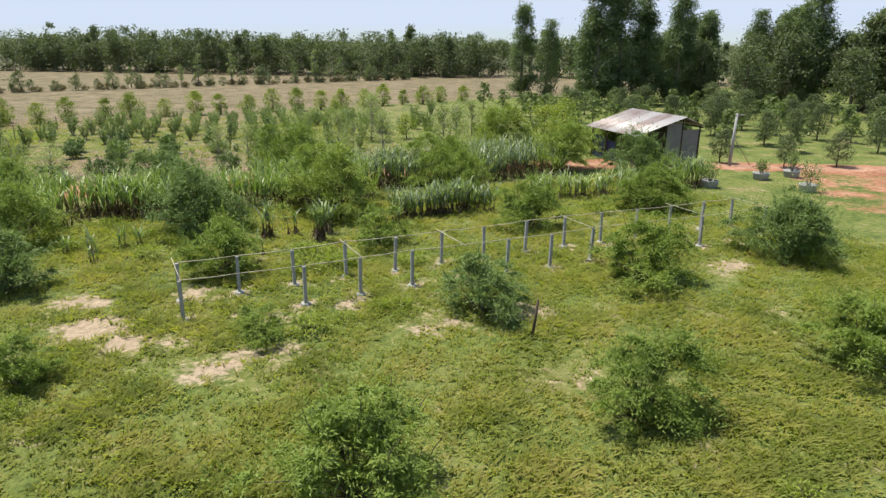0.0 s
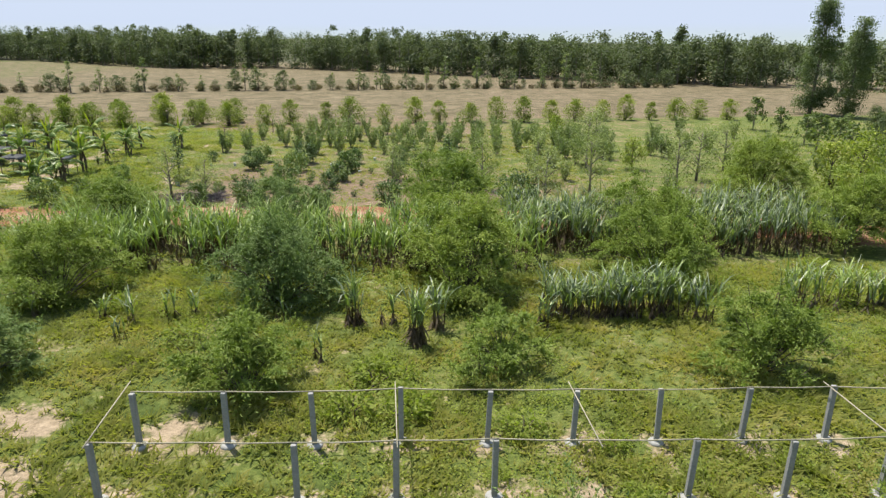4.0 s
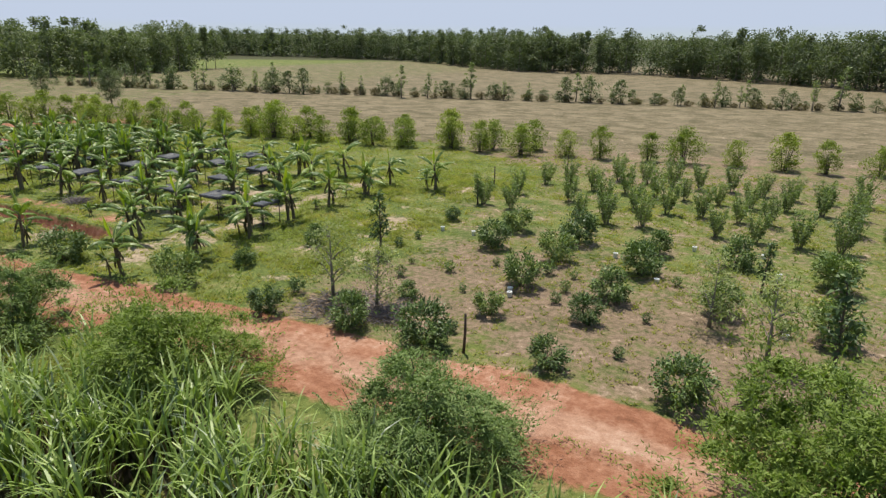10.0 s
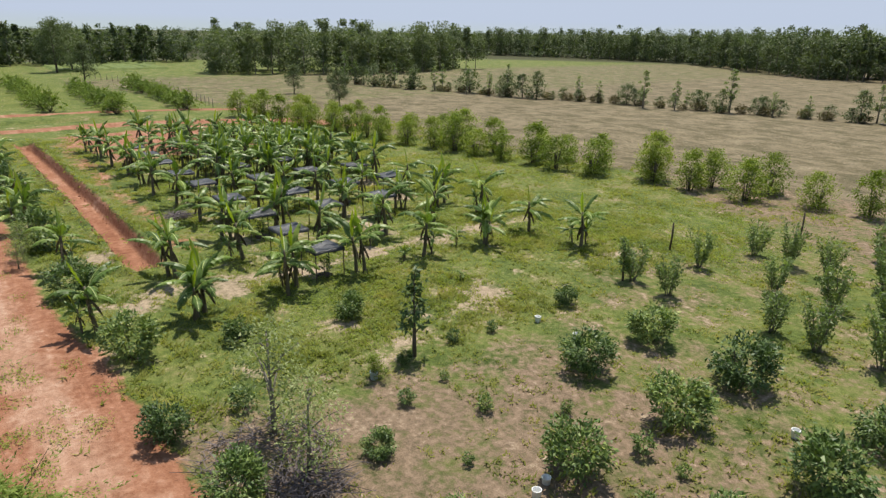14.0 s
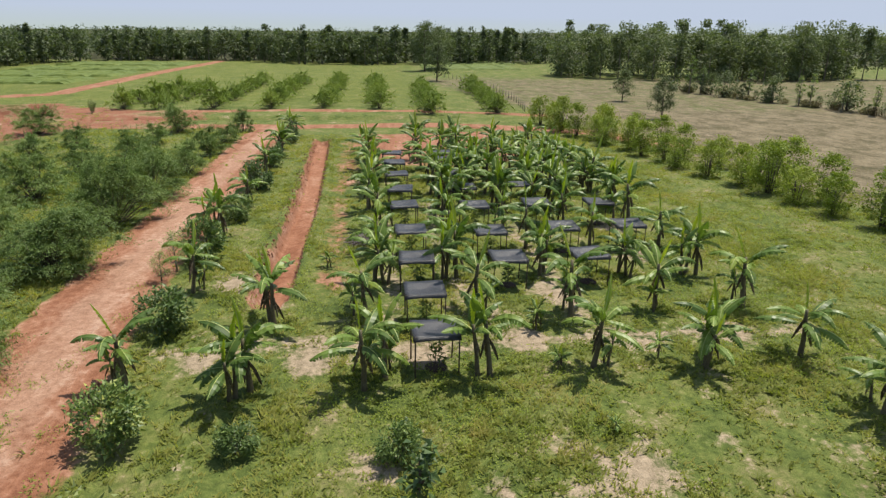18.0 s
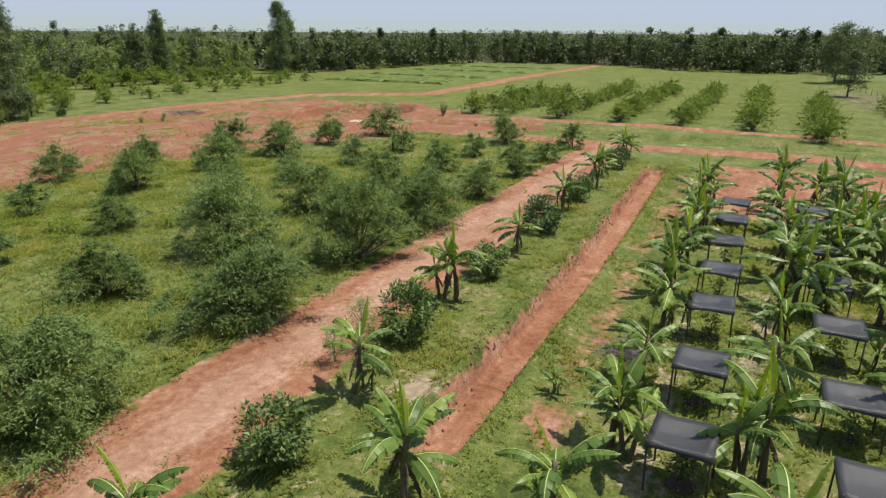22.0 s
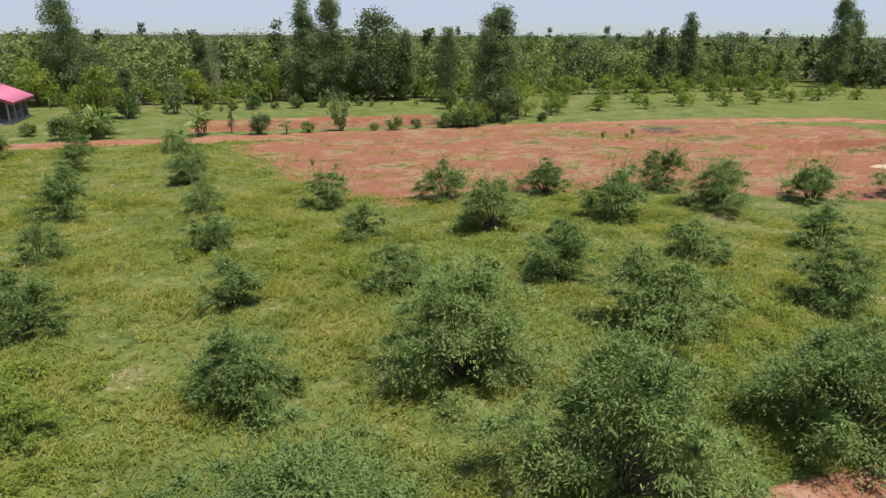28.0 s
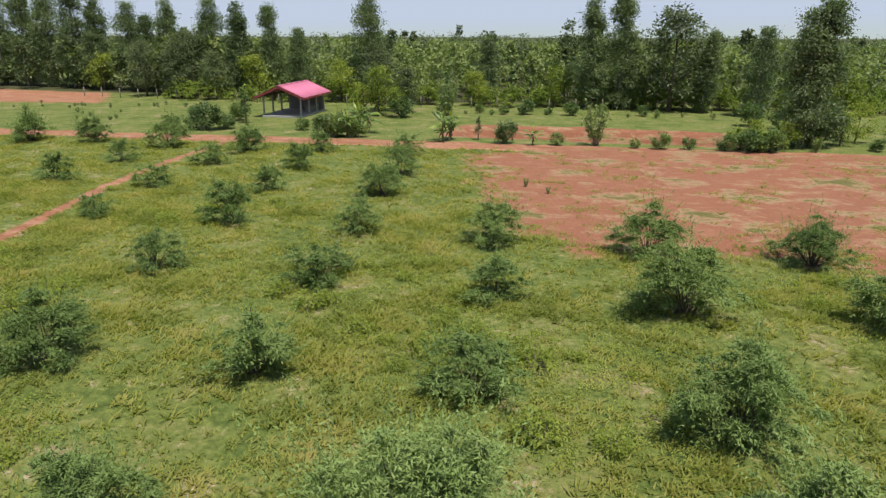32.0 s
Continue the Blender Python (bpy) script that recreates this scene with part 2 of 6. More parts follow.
M = {
    "acacia": foliage("acacia_leaf", [(0.0, (0.08824, 0.1358, 0.03804)), (0.4, (0.1402, 0.2047, 0.05716)), (0.75, (0.1976, 0.2665, 0.08135)), (1.0, (0.2603, 0.3115, 0.1182))], 0.6, 0.28, 0.4, 0.3, 0.3),
    # limier copy of the acacia leaf, with backlit brightness put into its colour
    "acacia_lime_lit": foliage("acacia_leaf_lime_lit", [(0.0, (0.1034, 0.1551, 0.0282)), (0.4, (0.1739, 0.2397, 0.0423)), (0.75, (0.2538, 0.3149, 0.0611)), (1.0, (0.329, 0.3713, 0.094))], 0.6, 0.36, 0.4, 0.3, 0.3),
    "citrus": foliage("citrus_leaf", [(0.0, (0.04442, 0.0787, 0.02604)), (0.5, (0.0978, 0.153, 0.04153)), (0.85, (0.1868, 0.2513, 0.0623)), (1.0, (0.3548, 0.3776, 0.09356))], 0.48, 0.25, 0.5, 0.35),
    "guava": foliage("guava_leaf", [(0.0, (0.115, 0.158, 0.0576)), (0.5, (0.187, 0.245, 0.0864)), (1.0, (0.302, 0.346, 0.137))], 0.5, 0.45, 0.4, 0.4),
    "bamboo": foliage("bamboo_leaf", [(0.0, (0.1181, 0.1584, 0.02358)), (0.5, (0.2092, 0.2684, 0.03908)), (1.0, (0.347, 0.3707, 0.06783))], 0.55, 0.45, 0.5, 0.3),
    "woods": foliage("woodland_leaf", [(0.0, (0.05557, 0.07365, 0.03602)), (0.45, (0.1038, 0.1322, 0.06011)), (0.8, (0.1631, 0.1964, 0.08842)), (1.0, (0.2376, 0.2579, 0.1193))], 0.6, 0.36, 0.3, 0.3, 0.35),
    "teak": foliage("young_teak_leaf", [(0.0, (0.0823, 0.1133, 0.04296)), (0.45, (0.1546, 0.2012, 0.0715)), (0.8, (0.2451, 0.2926, 0.1089)), (1.0, (0.3382, 0.3654, 0.1617))], 0.6, 0.42, 0.3, 0.3, 0.35, 0.25, 1.4),
    "eucalypt": foliage("eucalypt_leaf", [(0.0, (0.06984, 0.1002, 0.04896)), (0.5, (0.1288, 0.1734, 0.07626)), (1.0, (0.2359, 0.2857, 0.1307))], 0.5, 0.45, 0.3, 0.35, 0.25),
    "sparse": foliage("grey_green_leaf", [(0.0, (0.163, 0.198, 0.0778)), (0.5, (0.261, 0.306, 0.121)), (1.0, (0.378, 0.405, 0.181))], 0.55, 0.45, 0.3, 0.3),
    "banana": foliage("banana_leaf", [(0.0, (0.0618, 0.1079, 0.02222)), (0.5, (0.1177, 0.1866, 0.03484)), (0.85, (0.19, 0.2651, 0.0475)), (1.0, (0.3248, 0.3498, 0.05071))], 0.42, 0.3, 0.8, 0.35, 0.1),
    "midrib": surface("leaf_midrib", [(0.3, (0.279, 0.333, 0.078)), (0.7, (0.39, 0.426, 0.133))], 4, 0.5),
    "young_banana": foliage("young_banana_leaf", [(0.0, (0.204, 0.289, 0.0255)), (0.5, (0.306, 0.374, 0.034)), (1.0, (0.425, 0.442, 0.051))], 0.35, 0.5, 0.5, 0.5, 0.1),
    "dry_skirt": foliage("dry_banana_leaf", [(0.0, (0.05, 0.038, 0.025)), (0.5, (0.1, 0.075, 0.05)), (1.0, (0.2, 0.16, 0.11))], 0.8, 0.25, 0.6, 0.2),
    "cane": foliage("cane_leaf", [(0.0, (0.1391, 0.2014, 0.04626)), (0.45, (0.2364, 0.3233, 0.07718)), (0.8, (0.3576, 0.4271, 0.1307)), (1.0, (0.4721, 0.4623, 0.2161))], 0.42, 0.3, 0.3, 0.45),
    # pale stops paint sky sheen and silver highlights onto random blades
    "cane_sheen": foliage("cane_leaf_painted_sheen", [(0.0, (0.075, 0.11, 0.055)), (0.5, (0.17, 0.22, 0.12)), (0.8, (0.31, 0.35, 0.24)), (1.0, (0.56, 0.58, 0.45))], 0.45, 0.25, 0.3, 0.35, 0.9),
    "straw": foliage("dead_leaf", [(0.0, (0.07564, 0.05616, 0.03794)), (0.5, (0.1426, 0.108, 0.07564)), (1.0, (0.2232, 0.186, 0.1339))], 0.8, 0.46, 0.5, 0.2),
    "grass": foliage("grass_blade", [(0.0, (0.1177, 0.145, 0.0324)), (0.3, (0.198, 0.225, 0.054)), (0.52, (0.3049, 0.31, 0.081)), (0.75, (0.3745, 0.335, 0.108)), (1.0, (0.4173, 0.335, 0.1458))], 0.7, 0.55, 0.0, 0.15, 0.2, 0.45, 1.45),
    "weed": foliage("weed_leaf", [(0.0, (0.1943, 0.245, 0.04725)), (0.45, (0.2597, 0.312, 0.05472)), (0.8, (0.3414, 0.375, 0.07815)), (1.0, (0.5001, 0.458, 0.1408))], 0.6, 0.55, 0.0, 0.3, 0.22, 0.4, 1.7),
    "rice": surface("rice_crop", [(0.25, (0.0424, 0.0702, 0.0054)), (0.5, (0.0786, 0.113, 0.0081)), (0.75, (0.127, 0.152, 0.0135))], 0.15, 0.8, bump=0.8, fine=3.0),
    "dry_bush": foliage("dry_scrub_leaf", [(0.0, (0.06, 0.05, 0.025)), (0.5, (0.13, 0.105, 0.05)), (1.0, (0.2, 0.19, 0.08))], 0.7, 0.3, 0.5, 0.2),
    "twig": surface("dead_twig", [(0.25, (0.072, 0.0576, 0.0612)), (0.6, (0.144, 0.119, 0.119)), (0.85, (0.216, 0.187, 0.18))], 3.0, 0.9),
    "clod": surface("red_clod", [(0.25, (0.122, 0.049, 0.0288)), (0.6, (0.202, 0.0864, 0.0504)), (0.85, (0.274, 0.137, 0.0864))], 3.0, 0.95, bump=0.7),
    "bark": surface("bark", [(0.2, (0.0432, 0.0324, 0.0216)), (0.6, (0.101, 0.0792, 0.0576)), (0.9, (0.173, 0.144, 0.108))], 4, 0.9, bump=0.6),
    "pale_bark": surface("pale_bark", [(0.2, (0.101, 0.0864, 0.0648)), (0.6, (0.202, 0.18, 0.144)), (0.9, (0.288, 0.266, 0.223))], 3, 0.85, bump=0.5),
    "pseudostem": surface("banana_stem", [(0.2, (0.05, 0.036, 0.02)), (0.5, (0.1, 0.08, 0.045)), (0.8, (0.16, 0.16, 0.07))], 6, 0.7, bump=0.5),
    "concrete": surface("weathered_concrete", [(0.2, (0.17, 0.168, 0.16)), (0.55, (0.29, 0.288, 0.278)), (0.9, (0.4, 0.39, 0.37))], 5, 0.9, bump=0.4),
    "net": surface("black_shade_net", [(0.3, (0.016, 0.016, 0.019)), (0.7, (0.032, 0.032, 0.038))], 2.0, 0.42, bump=0.6, fine=60),
    "steel": surface("dark_steel", [(0.3, (0.0288, 0.0252, 0.0216)), (0.7, (0.072, 0.0576, 0.0432))], 6, 0.6, 0.3),
    "rod": surface("pale_bamboo_rod", [(0.2, (0.216, 0.187, 0.122)), (0.6, (0.36, 0.324, 0.238)), (0.9, (0.468, 0.432, 0.346))], 5, 0.7),
    "zinc": surface("rusted_roof_sheet", [(0.25, (0.16, 0.105, 0.09)), (0.42, (0.26, 0.225, 0.215)), (0.58, (0.33, 0.315, 0.31)), (0.9, (0.42, 0.41, 0.405))], 0.9, 0.55, 0.2, 0.1, 8, 0.35),
    "rose_roof": surface("rose_red_roof_sheet", [(0.2, (0.437, 0.115, 0.195)), (0.6, (0.535, 0.163, 0.259)), (0.9, (0.602, 0.244, 0.339))], 0.8, 0.42, 0.1, 0.1),
    "maroon": surface("maroon_fascia", [(0.3, (0.144, 0.0216, 0.0252)), (0.8, (0.216, 0.036, 0.036))], 2, 0.5),
    "tarp": surface("dark_blue_tarpaulin", [(0.3, (0.012, 0.02, 0.07)), (0.7, (0.03, 0.045, 0.14))], 2, 0.45, bump=0.7, fine=9),
    "board": surface("grey_weathered_board", [(0.2, (0.115, 0.101, 0.0936)), (0.6, (0.194, 0.18, 0.173)), (0.9, (0.274, 0.259, 0.245))], 2, 0.85),
    "wood": surface("dark_timber", [(0.2, (0.0324, 0.0216, 0.0144)), (0.6, (0.072, 0.0504, 0.0324)), (0.9, (0.122, 0.0936, 0.0648))], 5, 0.85),
    "white": surface("white_plastic", [(0.2, (0.6, 0.6, 0.58)), (0.7, (0.78, 0.78, 0.76))], 6, 0.5, bump=0.1),
    "blue": surface("faded_blue_plastic", [(0.2, (0.28, 0.34, 0.4)), (0.7, (0.4, 0.46, 0.52))], 6, 0.5, bump=0.1),
    # near-black fill whose colour imitates shadow beneath the nets
    "shadow_fill": surface("net_shadow_dark", [(0.2, (0.036, 0.0216, 0.0144)), (0.8, (0.0864, 0.0504, 0.036))], 8, 0.95),
}


# ---- mesh helpers ----
def quads_mesh(name, q, mats, index=None):
    """A mesh of loose polygons from an array (n, corners, 3)."""
    q = np.asarray(q, np.float32)
    n, k = q.shape[:2]
    me = bpy.data.meshes.new(name)
    me.vertices.add(k * n)
    me.vertices.foreach_set("co", q.reshape(-1))
    me.loops.add(k * n)
    me.loops.foreach_set("vertex_index", np.arange(k * n, dtype=np.int32))
    me.polygons.add(n)
    me.polygons.foreach_set("loop_start", np.arange(0, k * n, k, dtype=np.int32))
    for m in mats:
        me.materials.append(M[m])
    if index is not None:
        me.polygons.foreach_set("material_index", np.asarray(index, np.int32))
    me.update(calc_edges=True)
    return me


def bm_mesh(name, bm, mat, smooth=False):
    me = bpy.data.meshes.new(name)
    bm.to_mesh(me)
    bm.free()
    me.materials.append(M[mat])
    if smooth:
        me.polygons.foreach_set("use_smooth", [True] * len(me.polygons))
    return me


def part(name, me, parent, label="", m=None):
    """Links a mesh as one object under a thing or part."""
    ob = new(name, me)
    ob.parent = parent
    if m is not None:
        ob.matrix_basis = m
    if label:
        ob["label"] = label
    return ob


def thing(name, label, category, group="", kind="", m=None):
    ob = new(name)
    ob.empty_display_size = 0.2
    if m is not None:
        ob.matrix_basis = m
    return tagged(ob, label, category, group, kind)


def tube(bm, points, radii, sides=6, cap=True):
    """A tapered tube along points, added to bm."""
    rings = []
    for i, (p, r) in enumerate(zip(points, radii)):
        p = Vector(p)
        a = Vector(points[min(i + 1, len(points) - 1)]) - Vector(points[max(i - 1, 0)])
        a.normalize()
        u = a.cross(Vector((0.31, 0.95, 0.07))).normalized()
        v = a.cross(u)
        rings.append([bm.verts.new(p + r * (math.cos(k * math.tau / sides) * u + math.sin(k * math.tau / sides) * v)) for k in range(sides)])
    for a, b in zip(rings, rings[1:]):
        for k in range(sides):
            bm.faces.new((a[k], a[(k + 1) % sides], b[(k + 1) % sides], b[k]))
    if cap:
        bm.faces.new(rings[-1])
        bm.faces.new(rings[0][::-1])


def box(bm, lo, hi, bevel=0.0):
    c = [(a + b) / 2 for a, b in zip(lo, hi)]
    s = [abs(b - a) for a, b in zip(lo, hi)]
    r = bmesh.ops.create_cube(bm, size=1, matrix=Matrix.LocRotScale(c, None, s))
    if bevel:
        edges = list({e for v in r["verts"] for e in v.link_edges})
        bmesh.ops.bevel(bm, geom=edges, offset=bevel, segments=1, affect="EDGES")


def box_mesh(name, lo, hi, mat, bevel=0.01):
    bm = bmesh.new()
    box(bm, lo, hi, bevel)
    return bm_mesh(name, bm, mat)


def tube_mesh(name, points, radii, mat, sides=6):
    bm = bmesh.new()
    tube(bm, points, radii, sides)
    return bm_mesh(name, bm, mat, True)


def leaves(rng, c, length, width, out=None, up=0.4, droop=0.0):
    """Pointed leaf triangles at the centres c; out: the way the tips point."""
    n = len(c)
    d = rng.normal(size=(n, 3))
    if out is not None:
        d = out + 0.55 * d
    d[:, 2] -= droop
    d /= np.linalg.norm(d, axis=1, keepdims=True) + 1e-9
    nor = rng.normal(size=(n, 3)) * 0.6
    nor[:, 2] += up * 2
    side = np.cross(d, nor)
    side /= np.linalg.norm(side, axis=1, keepdims=True) + 1e-9
    s = rng.uniform(0.7, 1.3, (n, 1))
    a, b = d * length * s * 0.5, side * width * s * 0.5
    return np.stack([c - a * 0.9 - b, c - a * 0.5 + b, c + a], axis=1)


def clumps(rng, centres, per, spread):
    """Points scattered round each centre, and their offsets."""
    c = np.repeat(centres, per, axis=0)
    off = np.clip(rng.normal(size=c.shape), -1.6, 1.6) * np.repeat(np.broadcast_to(spread, (len(centres), 3)) if np.ndim(spread) < 2 else spread, per, axis=0)
    return c + off, off


# ---- the lie of the land ----
def seg_dist(x, y, line):
    d = np.full(np.shape(x), 1e9)
    for (x0, y0), (x1, y1) in zip(line, line[1:]):
        dx, dy = x1 - x0, y1 - y0
        t = np.clip(((x - x0) * dx + (y - y0) * dy) / (dx * dx + dy * dy), 0, 1)
        d = np.minimum(d, np.hypot(x - x0 - t * dx, y - y0 - t * dy))
    return d


def inside(x, y, poly):
    """How far inside a polygon, in metres (negative outside)."""
    d = seg_dist(x, y, list(poly) + [poly[0]])
    odd = np.zeros(np.shape(x), bool)
    for (x0, y0), (x1, y1) in zip(poly, list(poly[1:]) + [poly[0]]):
        if y0 != y1:
            odd ^= ((y0 > y) != (y1 > y)) & (x < (x1 - x0) * (y - y0) / (y1 - y0) + x0)
    return np.where(odd, d, -d)


MAIN_ROAD = [(-71, 43.0), (-40, 43.2), (-22, 43.6), (-12, 44.8), (0, 45.2), (12, 45.0), (26, 43.5), (36, 40.5), (46, 34.5), (60, 27), (90, 14)]
CROSS_ROAD = [(-72, 20), (-71.5, 42), (-72, 60), (-66, 76), (-58, 80)]
DITCH_ROAD = [(-85, 12), (-86, 40), (-85, 62), (-80, 74)]
SOUTH_ROAD = [(80, -22), (21, -15), (0, -15.5), (-26, -15.5), (-60, -15.5), (-82, -14.5), (-97, -11), (-109, 5), (-160, 4), (-215, 5)]
CLEARING = [(-27, -12), (-30, 3), (-33, 11), (-36, 14.2), (-44, 13.2), (-53, 15.5), (-62, 21), (-71, 24), (-71, 34), (-84, 34), (-92, 14), (-94, -6), (-80, -13), (-60, -16), (-40, -17)]
DITCH = [(-24, 49.7), (-40, 49.6), (-62, 48.8)]
FOOTPATH = [(-9, 17), (-6.2, 5), (-5.2, -6), (-4.8, -14)]
POND = [(-24, -21.5), (-52, -20), (-51, -28.5), (-40, -30), (-25, -29)]
PIT = [(-74, 1), (-84, -1.2), (-92, 5), (-93.5, 11), (-86, 15), (-75, 14.5), (-72, 8)]
SAND_LINES = [([(-20.1, 47), (-20.2, 51.5), (-19.4, 55), (-20.1, 60), (-19.9, 64.5), (-20.1, 69)], 0.42), ([(-12.9, 60.6), (-12.5, 58.5), (-11.2, 55), (-10.6, 53.4)], 0.3), ([(-14.2, 58.3), (-12.8, 59.7)], 0.35),
              ([(-21, 54.4), (-27, 54.5), (-36, 54.2)], 0.3), ([(-22, 57.9), (-27, 56.5), (-38, 56.9)], 0.35), ([(-22, 61.3), (-38, 60.6)], 0.35), ([(-13.6, 65.6), (-12.6, 69.5)], 0.3)]
FAR_DIRT = [(30, -44), (60, -40), (110, -60), (90, -68), (40, -60)]
SHED_YARD = [(36, 20), (46, 24), (52, 30), (44, 38), (38, 30), (34, 24)]
ORCHARD = [(-11, 46.5), (-10, 56), (-12, 62), (-13, 78), (-24, 83), (-20, 88), (10, 95), (38, 100), (38, 60), (24, 47)]
SAND_SPOTS = [(-13.0, 60.0, 0.9), (-12.6, 56.5, 0.5), (-13.5, 53.7, 0.4), (-13.9, 62.3, 0.35), (-12.6, 68.8, 0.5), (-13.4, 65.5, 0.35), (-12.2, 49.8, 0.4),
              (-19.3, 48.3, 0.8), (-19.0, 51.6, 0.9), (-19.4, 55.4, 1.0), (-20.2, 58.6, 1.1), (-19.8, 62.0, 1.0), (-24, 60.6, 0.9), (-20, 65.7, 1.0), (-28.5, 66, 1.2), (-33, 66, 1.2), (-25.8, 48.2, 0.9)]
TRELLIS_SPOTS = [(-2.6, 22.5, 1.3), (-1.6, 20.9, 0.8), (0.7, 17.9, 0.8), (1.8, 18.6, 0.6), (3.2, 18.4, 0.6), (-3.0, 25.0, 0.9), (0.8, 25.0, 0.6), (7.3, 18.7, 0.55), (8.4, 18.5, 0.45), (11.2, 18.4, 0.9), (15.8, 17.8, 0.4), (21.9, 19.6, 0.8), (-4.7, 21.2, 0.5), (5.5, 21.4, 0.7), (3.0, 21.4, 0.6), (-0.3, 20.4, 0.6)]


def mask(d, soft):
    return np.clip(0.5 + d / (2 * soft), 0, 1)


def land(x, y):
    """Height and the cover of the ground at x, y (arrays)."""
    x, y = np.asarray(x, float), np.asarray(y, float)
    z = 0.05 * np.sin(x * 0.21 + 1.3) * np.sin(y * 0.17) + 0.03 * np.sin(x * 0.63 + y * 0.41) + 0.02 * np.sin(1.7 * x - 0.9 * y)
    road = np.maximum.reduce([mask(2.0 - seg_dist(x, y, MAIN_ROAD), 0.5), mask(1.7 - seg_dist(x, y, CROSS_ROAD), 0.6), mask(1.2 - seg_dist(x, y, DITCH_ROAD), 0.6),
                              mask(1.9 - seg_dist(x, y, SOUTH_ROAD), 0.6), mask(0.45 - seg_dist(x, y, FOOTPATH), 0.35)])
    clear = np.maximum.reduce([0.84 * mask(inside(x, y, CLEARING), 2.4), mask(inside(x, y, FAR_DIRT), 2.5), 0.52 * mask(inside(x, y, SHED_YARD), 2.6)])
    ditch = seg_dist(x, y, DITCH)
    bare = mask(0.78 - ditch, 0.25)
    z = z + 0.06 * road
    z = z - 0.62 * mask(0.62 - ditch, 0.14) + 0.16 * np.exp(-((ditch - 0.95) / 0.22) ** 2)
    pond, pit = inside(x, y, POND), inside(x, y, PIT)
    z = z - 1.9 * mask(pond - 0.4, 0.45) - 1.5 * mask(pit - 0.6, 0.5)
    z = z - 0.5 * mask(1.0 - seg_dist(x, y, [(-78.5, 22), (-79, 62)]), 0.7)
    dirt = np.maximum.reduce([road, clear, bare, mask(pond + 0.8, 0.7), mask(pit + 1.5, 0.8), 0.5 * mask(inside(x, y, [(-24, 51.2), (-62, 50.2), (-62, 52.8), (-24, 52.6)]), 0.6)])
    dirt = np.maximum(dirt, 0.8 * mask(inside(x, y, [(-50, 53), (-66, 52), (-68, 66), (-50, 66)]), 2.0))
    sand = np.zeros_like(z)
    for sx, sy, r in SAND_SPOTS + TRELLIS_SPOTS:
        sand = np.maximum(sand, mask(r - np.hypot(x - sx, (y - sy) * 1.2), 0.55))
    for k in range(14):
        for row in (22.05, 24.1):
            sand = np.maximum(sand, 0.85 * mask(0.55 - np.hypot(x - 0.1 - 2.06 * k, y - row - 0.02 * k), 0.4))
    for line_, width in SAND_LINES:
        sand = np.maximum(sand, 0.8 * mask(width - seg_dist(x, y, line_), 0.5))
    clay = np.maximum.reduce([mask(inside(x, y, CLEARING), 0.5), mask(pond + 1.2, 0.6), mask(pit + 2.0, 0.8)])
    dry = np.maximum.reduce([mask(inside(x, y, ORCHARD), 2.0) * (1 - 0.45 * mask(x - 14, 4.0)) * (0.5 + 0.46 * mask(57 - y, 4.0) + 0.3 * mask(y - 78, 3.0)), 0.35 * mask(y - 60, 4) * mask(15 - np.abs(x - 25), 6)])
    line = y - (89.5 + 0.2 * x)
    plow = mask(line, 3.0) * (0.6 + 0.4 * mask(x + 78, 10)) * mask(x + 150, 8)
    green = mask(-(x + 95), 12) * mask(60 - y, 10)
    hill = mask(np.hypot(x + 20, y - 30) - 900, 300)
    wood = mask(np.hypot(x + 40, y - 40) - 235, 25) * mask(np.maximum(-y - 52, np.hypot(x + 40, y - 40) - 215), 6)
    wood = np.maximum(wood, mask(-x - 234, 6) * mask(240 - y, 20))
    wood = np.maximum(wood, mask(-54 - y - 0.12 * np.abs(x + 10), 4))
    wear = np.exp(-((seg_dist(x, y, MAIN_ROAD) - 0.2) / 0.62) ** 2)
    return z + 4 * hill, dirt, sand, dry, plow, green, clay, wear, wood


def ground(x, y):
    return float(land(np.array([x]), np.array([y]))[0][0])


def axis(lo, hi, step, far):
    mid = np.arange(lo, hi + step * 0.5, step)
    out, s = [], step
    while (out[-1] if out else 0) < far:
        s *= 1.22
        out.append((out[-1] if out else 0) + s)
    out = np.array(out)
    return np.concatenate([(lo - out)[::-1], mid, hi + out])


gx, gy = axis(-96, 44, 0.5, 2600), axis(-36, 92, 0.5, 2600)
gy = np.unique(np.round(np.concatenate([gy, np.arange(48.0, 51.0, 0.1)]), 3))
GX, GY = np.meshgrid(gx, gy)
GZ, *COVER = land(GX.ravel(), GY.ravel())
nx, ny = len(gx), len(gy)
me = bpy.data.meshes.new("ground")
me.vertices.add(nx * ny)
me.vertices.foreach_set("co", np.stack([GX.ravel(), GY.ravel(), GZ], 1).astype(np.float32).ravel())
i = (np.arange(ny - 1)[:, None] * nx + np.arange(nx - 1)[None, :]).ravel()
faces = np.stack([i, i + 1, i + nx + 1, i + nx], 1).astype(np.int32)
me.loops.add(faces.size)
me.loops.foreach_set("vertex_index", faces.ravel())
me.polygons.add(len(faces))
me.polygons.foreach_set("loop_start", np.arange(0, faces.size, 4, dtype=np.int32))
me.polygons.foreach_set("use_smooth", np.ones(len(faces), bool))
for key, values in zip(("dirt", "sand", "dry", "plow", "green", "clay", "wear", "wood"), COVER):
    me.attributes.new(key, "FLOAT", "POINT").data.foreach_set("value", values.astype(np.float32))
me.update(calc_edges=True)
terrain = tagged(new("ground", me), "grassy farmland with red laterite roads, dry orchard soil and ploughed fields", "ground", kind="structure")


